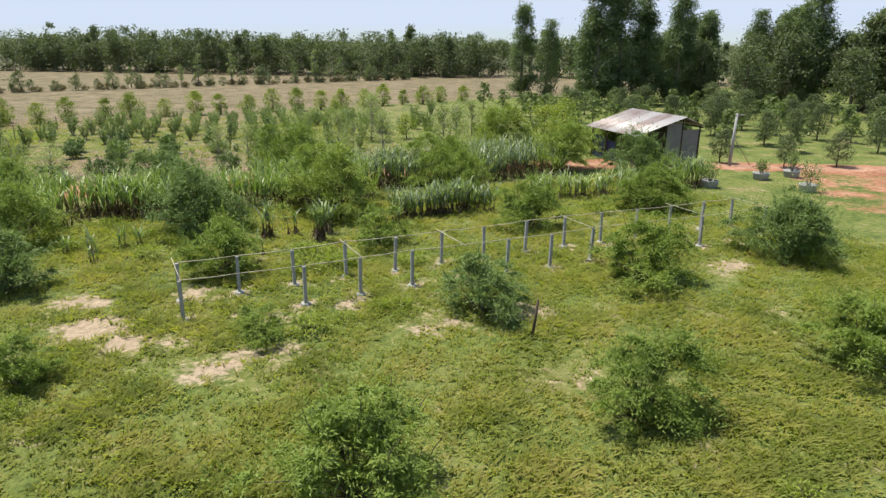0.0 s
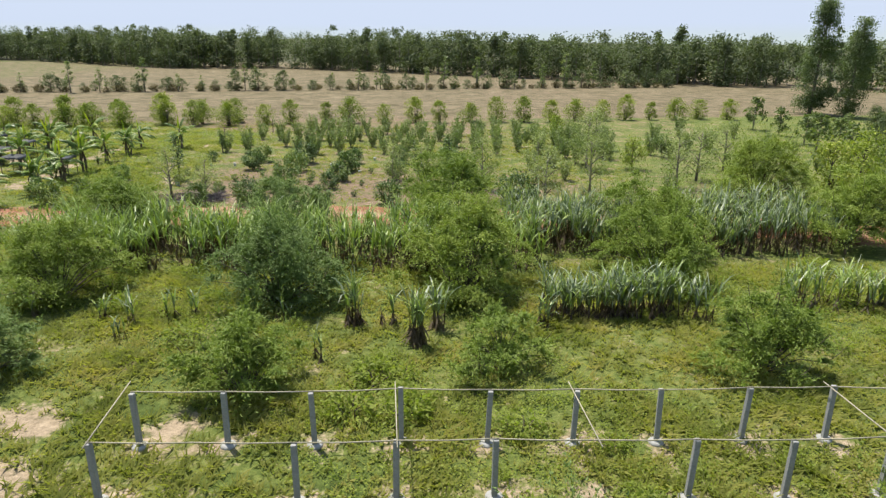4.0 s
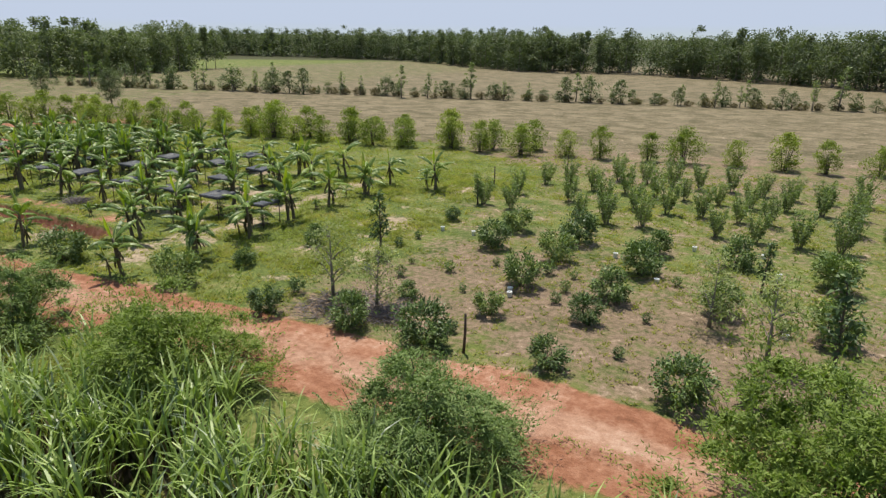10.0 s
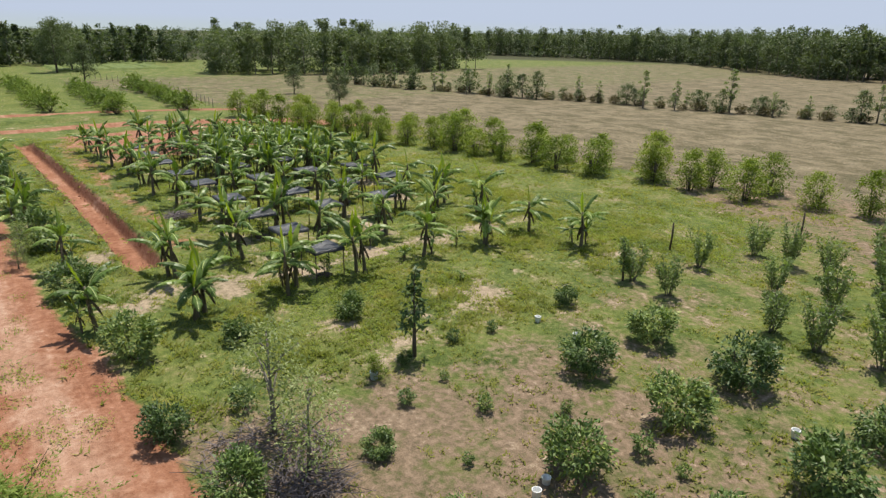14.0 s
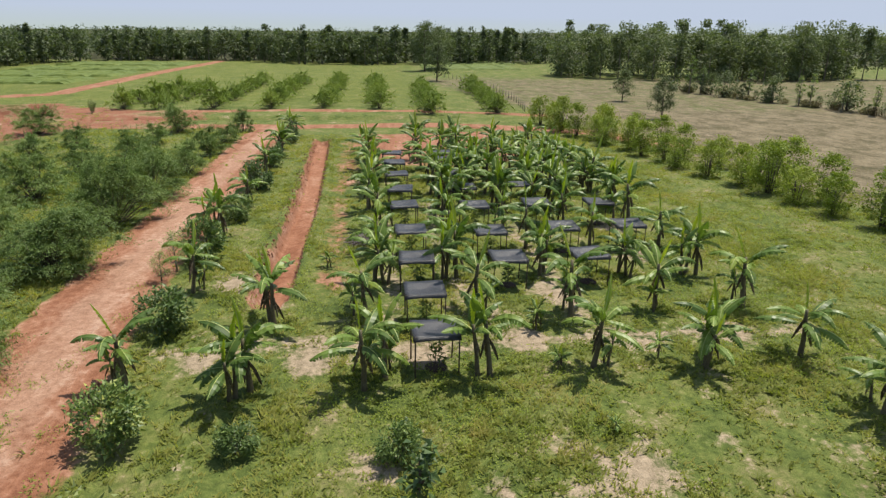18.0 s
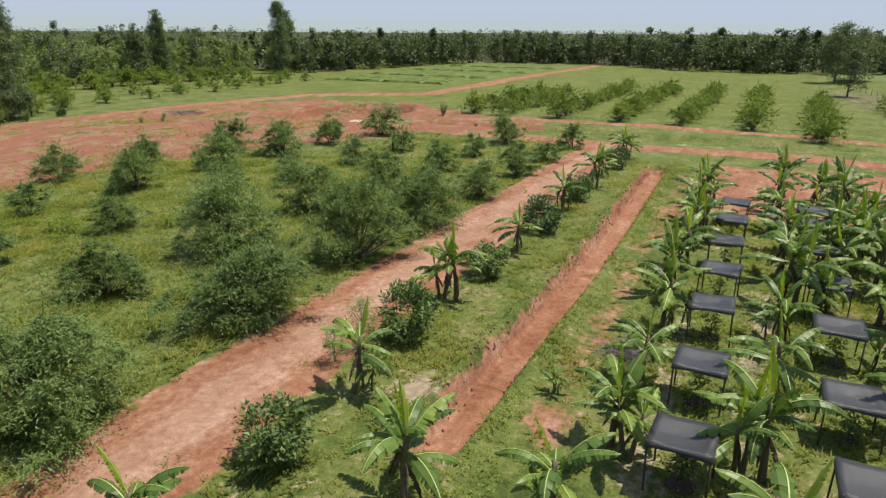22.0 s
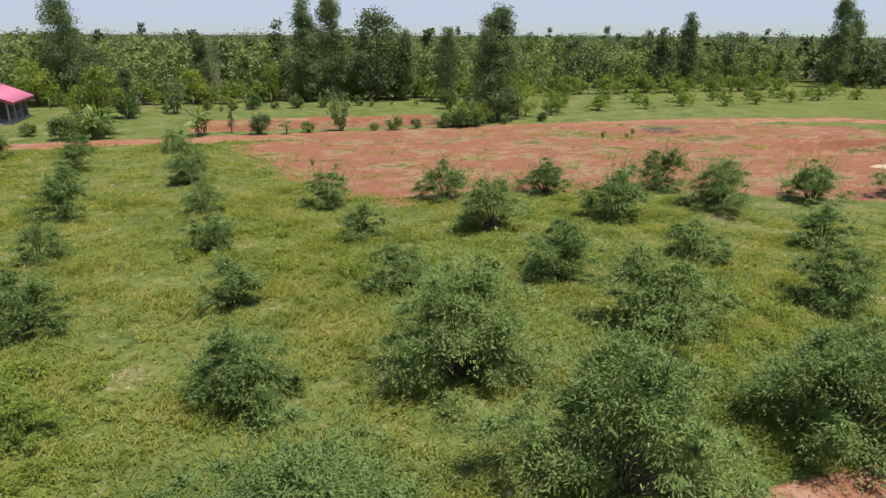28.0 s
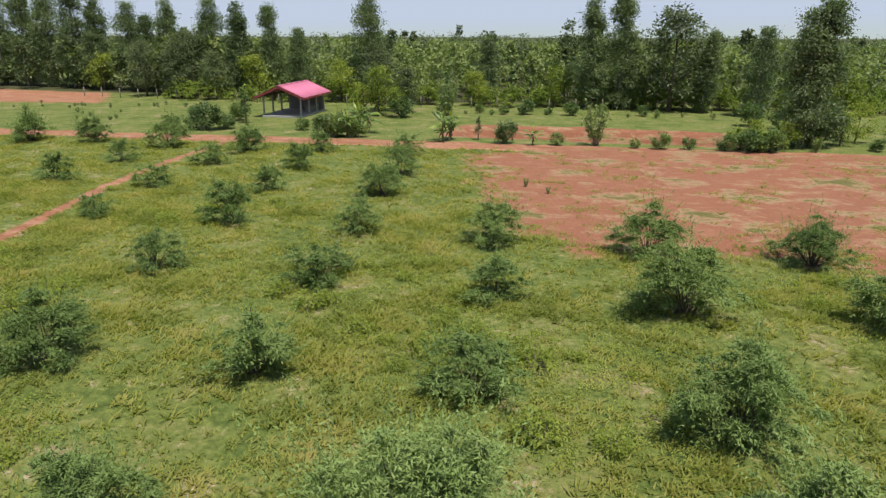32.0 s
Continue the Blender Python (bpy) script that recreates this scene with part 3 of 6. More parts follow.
def ground_material():
    m, n, l = material("farmland_ground")
    co = n.new("ShaderNodeNewGeometry").outputs["Position"]
    att = {}
    for key in ("dirt", "sand", "dry", "plow", "green", "clay", "wear", "wood"):
        a = n.new("ShaderNodeAttribute")
        a.attribute_name = key
        att[key] = a.outputs["Fac"]
    n1, n2, n3, n4 = (noise_node(n, l, co, s, d, r).outputs[0] for s, d, r in ((0.12, 4, 0.6), (0.7, 5, 0.65), (4.0, 5, 0.7), (22.0, 4, 0.7)))

    mid = noise_node(n, l, co, 0.33, 5, 0.7).outputs[0]

    def edge(fac, gain, amount, broad=0.0):
        j = calc(n, l, "ADD", calc(n, l, "MULTIPLY", calc(n, l, "SUBTRACT", n2, 0.5), amount), calc(n, l, "MULTIPLY", calc(n, l, "SUBTRACT", n3, 0.5), amount * 0.8))
        j = calc(n, l, "MULTIPLY_ADD", calc(n, l, "SUBTRACT", mid, 0.5), broad, j)
        k = calc(n, l, "MULTIPLY_ADD", calc(n, l, "ADD", calc(n, l, "SUBTRACT", fac, 0.5), j), gain, 0.5)
        c = n.new("ShaderNodeClamp")
        l.new(k, c.inputs[0])
        return c.outputs[0]

    def blend(stops, a, b, wa):
        r = ramp(n, stops)
        l.new(calc(n, l, "MULTIPLY_ADD", a, wa, calc(n, l, "MULTIPLY", b, 1 - wa)), r.inputs[0])
        return r.outputs[0]

    grass = blend([(0.39, (0.04981, 0.072, 0.01485)), (0.455, (0.07911, 0.1056, 0.02304)), (0.51, (0.1109, 0.1315, 0.03195)), (0.56, (0.1399, 0.1421, 0.0468)), (0.63, (0.1892, 0.1488, 0.0792))], mid, calc(n, l, "MULTIPLY_ADD", n2, 0.5, calc(n, l, "MULTIPLY", n3, 0.5)), 0.5)
    lush = blend([(0.36, (0.05499, 0.07786, 0.01377)), (0.46, (0.0882, 0.1104, 0.02124)), (0.54, (0.1206, 0.1373, 0.03069)), (0.64, (0.1656, 0.1546, 0.05031))], noise_node(n, l, co, 0.22, 6, 0.75).outputs[0], n3, 0.6)
    track = n.new("ShaderNodeMapping")
    track.inputs["Scale"].default_value = (0.12, 1.3, 1.0)
    l.new(co, track.inputs[0])
    rut = noise_node(n, l, track.outputs[0], 0.9, 4, 0.6).outputs[0]
    red = blend([(0.37, (0.1539, 0.06175, 0.03176)), (0.45, (0.2194, 0.09475, 0.05297)), (0.53, (0.273, 0.1311, 0.07888)), (0.585, (0.3266, 0.1872, 0.1278)), (0.66, (0.3861, 0.2569, 0.1906))], calc(n, l, "MULTIPLY_ADD", rut, 0.55, calc(n, l, "MULTIPLY", n2, 0.45)), n3, 0.68)
    pale = blend([(0.3, (0.21, 0.16, 0.1)), (0.6, (0.3, 0.235, 0.165)), (0.8, (0.38, 0.31, 0.235))], n2, n3, 0.5)
    straw = blend([(0.3, (0.0902, 0.0813, 0.0402)), (0.43, (0.134, 0.102, 0.0617)), (0.56, (0.183, 0.129, 0.088)), (0.75, (0.237, 0.181, 0.131))], n2, n3, 0.45)
    clod = noise_node(n, l, co, 1.6, 5, 0.75).outputs[0]
    till = n.new("ShaderNodeMapping")
    till.inputs["Rotation"].default_value, till.inputs["Scale"].default_value = (0, 0, -0.2), (0.4, 0.75, 1.0)
    l.new(co, till.inputs[0])
    rows_ = noise_node(n, l, till.outputs[0], 1.0, 4, 0.65).outputs[0]
    clod = calc(n, l, "MULTIPLY_ADD", rows_, 0.75, calc(n, l, "MULTIPLY", clod, 0.3))
    furrow = blend([(0.42, (0.0696, 0.0632, 0.0289)), (0.49, (0.115, 0.0937, 0.053)), (0.55, (0.16, 0.129, 0.0798)), (0.63, (0.206, 0.171, 0.105))], clod, noise_node(n, l, co, 0.25, 6, 0.75).outputs[0], 0.5)
    col = mix(n, l, edge(att["green"], 3.0, 0.4), grass, lush)
    col = mix(n, l, edge(att["plow"], 3.0, 0.8, 1.0), col, furrow)
    col = mix(n, l, edge(calc(n, l, "MULTIPLY", att["dry"], calc(n, l, "MULTIPLY_ADD", n1, 1.2, 0.15)), 2.4, 1.6), col, straw)
    col = mix(n, l, edge(att["sand"], 2.2, 2.2, 0.9), col, pale)
    band = n.new("ShaderNodeMapping")
    band.inputs["Scale"].default_value = (0.2, 0.3, 1.0)
    l.new(co, band.inputs[0])
    streak = noise_node(n, l, band.outputs[0], 0.8, 6, 0.7).outputs[0]
    clay = blend([(0.36, (0.2824, 0.1827, 0.1128)), (0.42, (0.2263, 0.1037, 0.06024)), (0.49, (0.2033, 0.08288, 0.04848)), (0.535, (0.2429, 0.1241, 0.07352)), (0.553, (0.2732, 0.1827, 0.1104)), (0.57, (0.1564, 0.1241, 0.05136)), (0.59, (0.1233, 0.0986, 0.03456)), (0.65, (0.08712, 0.0901, 0.02688))], streak, calc(n, l, "MULTIPLY_ADD", n3, 0.5, calc(n, l, "MULTIPLY", n2, 0.5)), 0.78)
    dusty = blend([(0.35, (0.31, 0.185, 0.125)), (0.65, (0.43, 0.3, 0.22))], n2, n3, 0.5)
    red = mix(n, l, calc(n, l, "MULTIPLY", edge(att["wear"], 1.5, 1.0, 2.2), 0.48), red, dusty)
    red = mix(n, l, edge(att["clay"], 4.0, 0.5), red, clay)
    col = mix(n, l, edge(att["dirt"], 4.5, 0.6, 1.3), col, red)
    # darker ground colour where the wood mask lies
    wood_floor = blend([(0.35, (0.03, 0.034, 0.014)), (0.6, (0.06, 0.06, 0.026)), (0.75, (0.09, 0.075, 0.04))], n2, n3, 0.5)
    col = mix(n, l, edge(att["wood"], 3.0, 0.4), col, wood_floor)
    fine = calc(n, l, "MULTIPLY_ADD", n4, 1.1, calc(n, l, "MULTIPLY_ADD", n3, 1.3, -0.2))
    packed = calc(n, l, "MULTIPLY_ADD", n4, 0.5, calc(n, l, "MULTIPLY_ADD", n3, 0.45, 0.52))
    col = mix(n, l, 1.0, col, mix(n, l, edge(att["dirt"], 3.0, 0.4), fine, packed), "MULTIPLY")
    p = n.new("ShaderNodeBsdfPrincipled")
    l.new(col, p.inputs["Base Color"])
    p.inputs["Roughness"].default_value, p.inputs["Specular IOR Level"].default_value = 0.95, 0.2
    b = n.new("ShaderNodeBump")
    b.inputs["Strength"].default_value, b.inputs["Distance"].default_value = 0.7, 0.12
    l.new(calc(n, l, "MULTIPLY_ADD", n4, 0.35, n3), b.inputs["Height"])
    l.new(b.outputs[0], p.inputs["Normal"])
    o = n.new("ShaderNodeOutputMaterial")
    l.new(p.outputs[0], o.inputs[0])
    return m


me.materials.append(ground_material())


# ---- plants: builders ----
def place(proto, x, y, scale=1.0, turn=None, sink=0.02, rng=random):
    """A copy of a plant at x, y on the ground."""
    turn = rng.uniform(0, 360) if turn is None else turn
    ob = copy_thing(proto, pose(x, y, ground(x, y) - sink, 0, 0, turn))
    ob.matrix_basis = ob.matrix_basis @ Matrix.Diagonal((scale, scale, scale * rng.uniform(0.9, 1.08), 1))
    return ob


def discard(proto):
    for o in (*proto.children_recursive, proto):
        bpy.data.objects.remove(o)


def branch_mesh(name, rng, n, reach, height, r0, mat, lean=0.6, sides=5):
    """Several stems that rise and spread from one foot."""
    bm = bmesh.new()
    tips = []
    for k in range(n):
        a = k * math.tau / n + rng.uniform(-0.4, 0.4)
        h, w = height * rng.uniform(0.7, 1.0), reach * rng.uniform(0.5, 1.0)
        pts = []
        for s in (0, 0.25, 0.5, 0.75, 1.0):
            q = w * (s ** (1 + lean)) + 0.06
            pts.append((q * math.cos(a + 0.3 * s) + rng.uniform(-0.05, 0.05), q * math.sin(a + 0.3 * s) + rng.uniform(-0.05, 0.05), h * s - 0.05))
        rr = r0 * rng.uniform(0.6, 1.0)
        tube(bm, pts, [rr, rr * 0.8, rr * 0.6, rr * 0.4, rr * 0.2], sides)
        tips.append(pts)
    return bm_mesh(name, bm, mat, True), np.array(tips)


def acacia(seed, radius, count, leaf=0.1, nc=60):
    """A broad feathery shrub of that radius in metres: boughs from one foot, ragged fans of fine fronds and loose sprays above."""
    rng = np.random.default_rng(seed)
    height = radius * rng.uniform(1.12, 1.36)
    a, lift = rng.uniform(0, math.tau, nc), rng.uniform(0, 1, nc) ** 0.9
    prof = np.sin(np.clip(0.41 + 0.55 * lift, 0, 1) * math.pi) ** 0.6
    lobes = 1 + 0.26 * np.sin(3 * a + seed) + 0.2 * np.sin(5 * a + 2 * seed)
    r = 0.92 * radius * prof * np.sqrt(rng.uniform(0.05, 1.0, nc)) * lobes
    tall = 1 + 0.18 * np.sin(2 * a + 3 * seed) + rng.uniform(-0.12, 0.12, nc)
    c = np.stack([r * np.cos(a), r * np.sin(a), height * (0.1 + 0.76 * lift * tall)], 1)
    bm = bmesh.new()
    thick = 0.009 * radius + 0.008
    for k in range(0, nc, 2):
        foot = np.array([0.12 * c[k, 0] * rng.uniform(0.2, 1), 0.12 * c[k, 1] * rng.uniform(0.2, 1), -0.05])
        bend = foot * 0.45 + c[k] * 0.55 + np.array([0, 0, 0.12 * radius])
        tube(bm, [foot, foot * 0.75 + bend * 0.25 + rng.normal(size=3) * 0.03, bend, c[k]], [thick * 1.3, thick, thick * 0.65, thick * 0.25], 4, False)
    for k in range(9):
        i_ = 2 * rng.integers(0, nc // 2)
        way = np.array([c[i_, 0] * 0.25, c[i_, 1] * 0.25, 0.3 * radius]) * rng.uniform(0.7, 1.5)
        tube(bm, [c[i_], c[i_] + way * 0.5 + rng.normal(size=3) * 0.05, c[i_] + way], [0.012, 0.009, 0.004], 3, False)
    per = int(count * 0.8) // nc
    size = np.repeat(rng.uniform(0.14, 0.32, nc) * radius, per)[:, None]
    phi, q = rng.uniform(0, math.tau, nc * per), np.abs(rng.normal(size=nc * per)) * 0.56
    disc = np.stack([q * np.cos(phi), q * np.sin(phi), 0.3 * (1 - np.minimum(q * q, 1.5)) + rng.normal(size=nc * per) * 0.11], 1) * size
    tilt = np.repeat(c[:, :2] / radius * rng.uniform(0.0, 0.6, (nc, 1)), per, axis=0)
    disc[:, 2] -= (disc[:, :2] * tilt).sum(1)
    p = np.repeat(c, per, axis=0) + disc
    p[:, 2] = np.maximum(p[:, 2], 0.05 + 0.1 * rng.random(len(p)))
    out = np.stack([np.cos(phi), np.sin(phi), 0.4 - 0.6 * q], 1) + np.repeat(c * np.array([1, 1, 0.4]) / radius, per, axis=0) * 0.6
    out /= np.linalg.norm(out, axis=1, keepdims=True) + 1e-9
    sets = [leaves(rng, p, leaf * 1.3, leaf * 0.33, out, 0.6, 0.1)]
    sprays = int(count * 0.2) // 30
    for k in range(sprays):
        foot = c[rng.integers(0, nc)]
        t = rng.uniform(0, 1, (30, 1))
        way = np.array([foot[0] * 0.35, foot[1] * 0.35, 0.16 * radius + 0.16 * foot[2]]) * rng.uniform(0.5, 1.5) + rng.normal(size=3) * 0.13 * radius
        w = foot + rng.normal(size=3) * 0.12 * radius + t * way + rng.normal(size=(30, 3)) * 0.045 * (1.4 - t)
        w[:, 2] = np.maximum(w[:, 2], 0.1)
        sets.append(leaves(rng, w, leaf * 0.9, leaf * 0.32, np.broadcast_to(way, w.shape) / (np.linalg.norm(way) + 1e-9), 0.3))
    root = thing("acacia_shrub", "", "shrub")
    part("stem", bm_mesh("stem", bm, "bark", True), root)
    part("crown", quads_mesh("acacia_crown", np.concatenate(sets), ["acacia"]), root)
    return root


def round_bush(seed, mat, name, quads=800, radius=0.7, height=1.2, leaf=0.15, foot=0.12):
    """A dense leafy bush on a short trunk."""
    rng = np.random.default_rng(seed)
    stems, tips = branch_mesh("stem", rng, 5, radius * 0.6, height * 0.8, 0.035, "bark", 0.3)
    nc = 34
    v = rng.normal(size=(nc, 3))
    v /= np.linalg.norm(v, axis=1, keepdims=True)
    v *= rng.uniform(0.55, 1.0, (nc, 1)) ** 0.5
    c = v * np.array([radius, radius, height * 0.46]) * 0.86 + np.array([0, 0, foot + height * 0.48])
    p, off = clumps(rng, c, quads // nc, radius * 0.17)
    p[:, 2] = np.maximum(p[:, 2], 0.05)
    out = p - np.array([0, 0, height * 0.4])
    out /= np.linalg.norm(out, axis=1, keepdims=True) + 1e-9
    root = thing(name, "", "bush")
    part("trunk", stems, root)
    part("crown", quads_mesh(name + "_crown", leaves(rng, p, leaf, leaf * 0.48, out, 0.5, 0.15), [mat]), root)
    return root


def vase_bush(seed, quads=1000, radius=0.55, height=1.7):
    """An upright pruned fruit bush with many rising stems."""
    rng = np.random.default_rng(seed)
    stems, tips = branch_mesh("stem", rng, 10, radius, height, 0.022, "pale_bark", 0.15, 4)
    k = rng.integers(0, len(tips), quads)
    s = rng.uniform(1.0, 4.0, quads)
    i0 = np.minimum(s.astype(int), 3)
    f = (s - i0)[:, None]
    p = tips[k, i0] * (1 - f) + tips[k, i0 + 1] * f + rng.normal(size=(quads, 3)) * 0.07
    root = thing("guava_bush", "", "bush")
    part("stem", stems, root)
    part("crown", quads_mesh("guava_crown", leaves(rng, p, 0.13, 0.06, p * np.array([0.5, 0.5, 0.25]), 0.3), ["guava"]), root)
    return root


def tree(seed, mat, name, height, radius, quads=900, leaf=0.35, bole=0.35, narrow=False, bark="bark", nc=40, droop=0.2, tight=1.0):
    """A tree with a tapered trunk, limbs and a ragged crown."""
    rng = np.random.default_rng(seed)
    bm = bmesh.new()
    lean = rng.uniform(-0.04, 0.04, 2) * height
    top = np.array([lean[0], lean[1], height * 0.9])
    tube(bm, [(0, 0, -0.1), tuple(top * 0.3), tuple(top * 0.6), tuple(top)], [height * 0.018 + 0.03, height * 0.014 + 0.02, height * 0.009, 0.02], 7)
    u = rng.uniform(0, 1, nc)
    a = rng.uniform(0, math.tau, nc)
    z = height * (bole + (0.99 - bole) * u)
    prof = (np.minimum(1, u * 5 + 0.35) * (1 - u) ** 0.45 if narrow else np.sin(np.clip(0.18 + 0.8 * u, 0, 1) * math.pi) ** 0.7)
    r = radius * prof * rng.uniform(0.35, 1.05, nc)
    c = np.stack([r * np.cos(a), r * np.sin(a), z], 1)
    c[:, :2] += top[:2] * (c[:, 2:3] / top[2])
    for k in range(0, nc, max(1, nc // 12)):
        s = max(c[k, 2] - r[k] * 0.8, height * bole * 0.6) / top[2]
        tube(bm, [tuple(top * min(s, 0.95)), tuple((top * min(s, 0.95) + c[k]) / 2 + np.array([0, 0, 0.1])), tuple(c[k])], [height * 0.006 + 0.01, height * 0.004 + 0.008, 0.01], 4, False)
    p, off = clumps(rng, c, quads // nc, np.array([0.24, 0.24, 0.17]) * radius * (1.25 if narrow else 1.0) * tight * rng.uniform(0.6, 1.4, (nc, 1)))
    out = off / (np.linalg.norm(off, axis=1, keepdims=True) + 1e-9)
    root = thing(name, "", "tree")
    part("trunk", bm_mesh("trunk", bm, bark, True), root)
    part("crown", quads_mesh(name + "_crown", leaves(rng, p, leaf, leaf * 0.5, out, 0.45, droop), [mat]), root)
    return root


def spread(protos, spots, label, category, group, rng, size=(0.9, 1.1)):
    """Copies of alike plants, one a spot (x, y[, scale])."""
    for k, s in enumerate(spots):
        ob = place(protos[k % len(protos)], s[0], s[1], (s[2] if len(s) > 2 else 1) * rng.uniform(*size), rng=rng)
        tagged(ob, label, category, group)


dice = random.Random(5)

# feathery shrubs on their wide grid
FEATHERY = "broad feathery green acacia shrub branching from the ground in long grass"
AC = {1.2: [acacia(11 + k, 1.2, 13000, 0.088, 40) for k in range(4)], 1.55: [acacia(15 + k, 1.55, 25000, 0.088, 56) for k in range(4)], 2.1: [acacia(19 + k, 2.1, 50000, 0.088, 92) for k in range(5)]}
AF = [acacia(31 + k, 1.5, 4200, 0.17, 34) for k in range(4)]

# far crowns get the lit leaf colour to offset their self-shading
for plant in AF:
    for crown in plant.children:
        if crown.name.startswith("crown"):
            crown.data.materials[0] = M["acacia_lime_lit"]


def shrubs(spots, label, group, rng, lime=0.0):
    """Feathery shrubs (x, y, radius), each a copy of the nearest size; lime: share in the lit leaf colour."""
    for k, (x, y, r) in enumerate(spots):
        size = min(AC, key=lambda s: abs(s - r))
        ob = tagged(place(AC[size][k % len(AC[size])], x, y, r / size * rng.uniform(1.1, 1.24), rng=rng), label, "shrub", group)
        if rng.random() < lime:
            for crown in ob.children:
                if crown.name.startswith("crown"):
                    crown.material_slots[0].link = "OBJECT"
                    crown.material_slots[0].material = M["acacia_lime_lit"]


near_road = [(-20.1, 40.3, 2.1), (-27.6, 40.3, 2.1), (-34.6, 40.2, 2.0), (-41.2, 40.2, 2.1), (-48, 40.4, 1.6), (-54.8, 40.3, 1.35), (-61.2, 40.4, 1.1), (-68, 40.6, 1.35),
             (-26.8, 34.0, 1.45), (-33.0, 34.2, 2.25), (-40.3, 33.9, 1.75), (-48.0, 33.4, 1.6), (-54.3, 34.6, 1.55), (-60.6, 34.5, 1.2), (-67.8, 34.4, 1.5)]
second = [(-20.0, 26.9, 1.4), (-26.6, 26.8, 1.3), (-33.1, 26.9, 1.25), (-39.8, 27.6, 1.55), (-46.6, 27.2, 1.3), (-53.9, 27.5, 1.35), (-60.2, 27.8, 1.2),
          (-18.7, 19.4, 1.05), (-25.8, 19.5, 1.35), (-33.0, 19.8, 1.15), (-39.7, 20.2, 1.6), (-47, 20.3, 1.75), (-53.8, 20.2, 2.0), (-60.6, 20.4, 1.5), (-67.3, 21.4, 1.75)]
third = [(-10.3, 11.8, 1.0), (-18.3, 12.0, 1.3), (-25.3, 12.6, 1.1), (-32.2, 12.9, 1.4), (-39.2, 13.4, 1.4), (-46, 13.6, 1.45), (-53.6, 14.6, 1.6),
         (-1.9, 4.4, 1.2), (-9.4, 4.7, 1.1), (-17.1, 4.4, 1.1), (-24.6, 4.4, 1.4), (-1.6, -3, 1.1), (-9.0, -3.3, 1.15), (-16.4, -2.5, 1.2), (-24.2, -1.8, 1.2),
         (6.7, -11, 1.5), (-1.4, -10, 1.6), (-9.2, -9.1, 1.4), (12.5, -10.5, 1.7), (-15.5, -9.8, 1.2), (-22.7, -9.8, 1.35)]
meadow = [(2.3, 19.8, 0.9), (2.9, 11.2, 1.7), (10.6, 11.6, 1.4), (18.3, 11.3, 1.6), (9.8, 19.0, 1.5), (17.3, 19.6, 1.8), (25.3, 19.8, 2.0), (1.9, 26.6, 1.45), (9.0, 28.2, 1.35), (16.9, 28.2, 1.55), (25.6, 29.0, 1.9),
          (-5.8, 27.3, 1.5), (-6.8, 33.1, 2.0), (1.3, 33.2, 1.95), (8.2, 34.3, 2.2), (16.0, 35.4, 2.0), (-8.2, 41.3, 2.4), (-15.9, 41.5, 1.7), (-0.2, 41.8, 2.2), (7.9, 43.2, 2.5),
          (16.9, 39.4, 2.2), (26.9, 41.0, 2.3), (26.5, 49.5, 2.4), (-14.5, 34.0, 1.8), (-13.8, 26.5, 1.6), (-4.2, 19.0, 0.9), (-21.3, 34.3, 1.0), (30.5, 36.2, 2.0), (34.8, 45.5, 2.0)]
for spots, where in ((near_road, "shrubs along the red road"), (second, "shrubs in the meadow"), (third, "shrubs by the red clearing"), (meadow, "shrubs round the trellis")):
    shrubs(spots, FEATHERY, where, dice, 0.75 if spots is meadow else 0.0)
far_south = [(-68 - 6.8 * k, -27 - 0.5 * k + dice.uniform(-1, 1), dice.uniform(0.9, 1.25)) for k in range(9)] + [(-72 - 6.8 * k, -34 - 0.5 * k + dice.uniform(-1, 1), dice.uniform(0.8, 1.2)) for k in range(9)]
spread(AF, far_south, "feathery green acacia shrub in a row beyond the red clearing", "shrub", "shrubs beyond the clearing", dice)
for y in (21.7, 26.3, 33.0, 40.0, 47.0, 53.8, 60.3, 69.0):
    row = [(-88.5 - 3.3 * k - (0 if y < 60 else -6 - k * 0.4), y + dice.uniform(-0.4, 0.4) + (k * 0.1 if y > 55 else 0), dice.uniform(0.95, 1.25)) for k in range(14 if 30 < y else 9)]
    spread(AF, row, "bushy green acacia shrub in a clipped far hedgerow", "shrub", "far hedgerows", dice)

# citrus, guava and young fruit trees in the orchard
CI = [round_bush(31 + k, "citrus", "citrus_bush", 2200, 0.78, 1.25, 0.13) for k in range(4)]
CS = [round_bush(41 + k, "citrus", "citrus_bush", 500, 0.6, 1.25, 0.18) for k in range(3)]
citrus = [(-9.9, 46.9, .85), (-6.6, 47.4, .95), (-3.7, 47.5, 1.25), (0.5, 48.0, .85), (4.3, 47.9, 1.2), (8.0, 50.0, 1.0), (11.8, 48.3, 1.75), (-6.4, 50.9, .6), (-2.9, 50.9, .75), (0.3, 52.0, .8),
          (-3.0, 54.1, 1.05), (0.5, 54.6, 1.05), (-2.9, 57.9, 1.1), (0.8, 58.3, 1.2), (-6.2, 58.2, 1.05), (-3.1, 61.3, 1.25), (-6.4, 61.5, 1.05), (0.7, 61.4, 1.0), (4.4, 55.4, 1.0), (4.3, 61.5, 1.1),
          (8.1, 60.6, 1.2), (8.0, 54.5, 1.15), (-10.2, 61.5, .6), (-14.6, 50.4, .75), (-15.1, 47.2, 1.2)]
spread(CI, citrus, "dark glossy round citrus bush on dry mown soil", "bush", "citrus bushes in the orchard", dice, (0.95, 1.05))
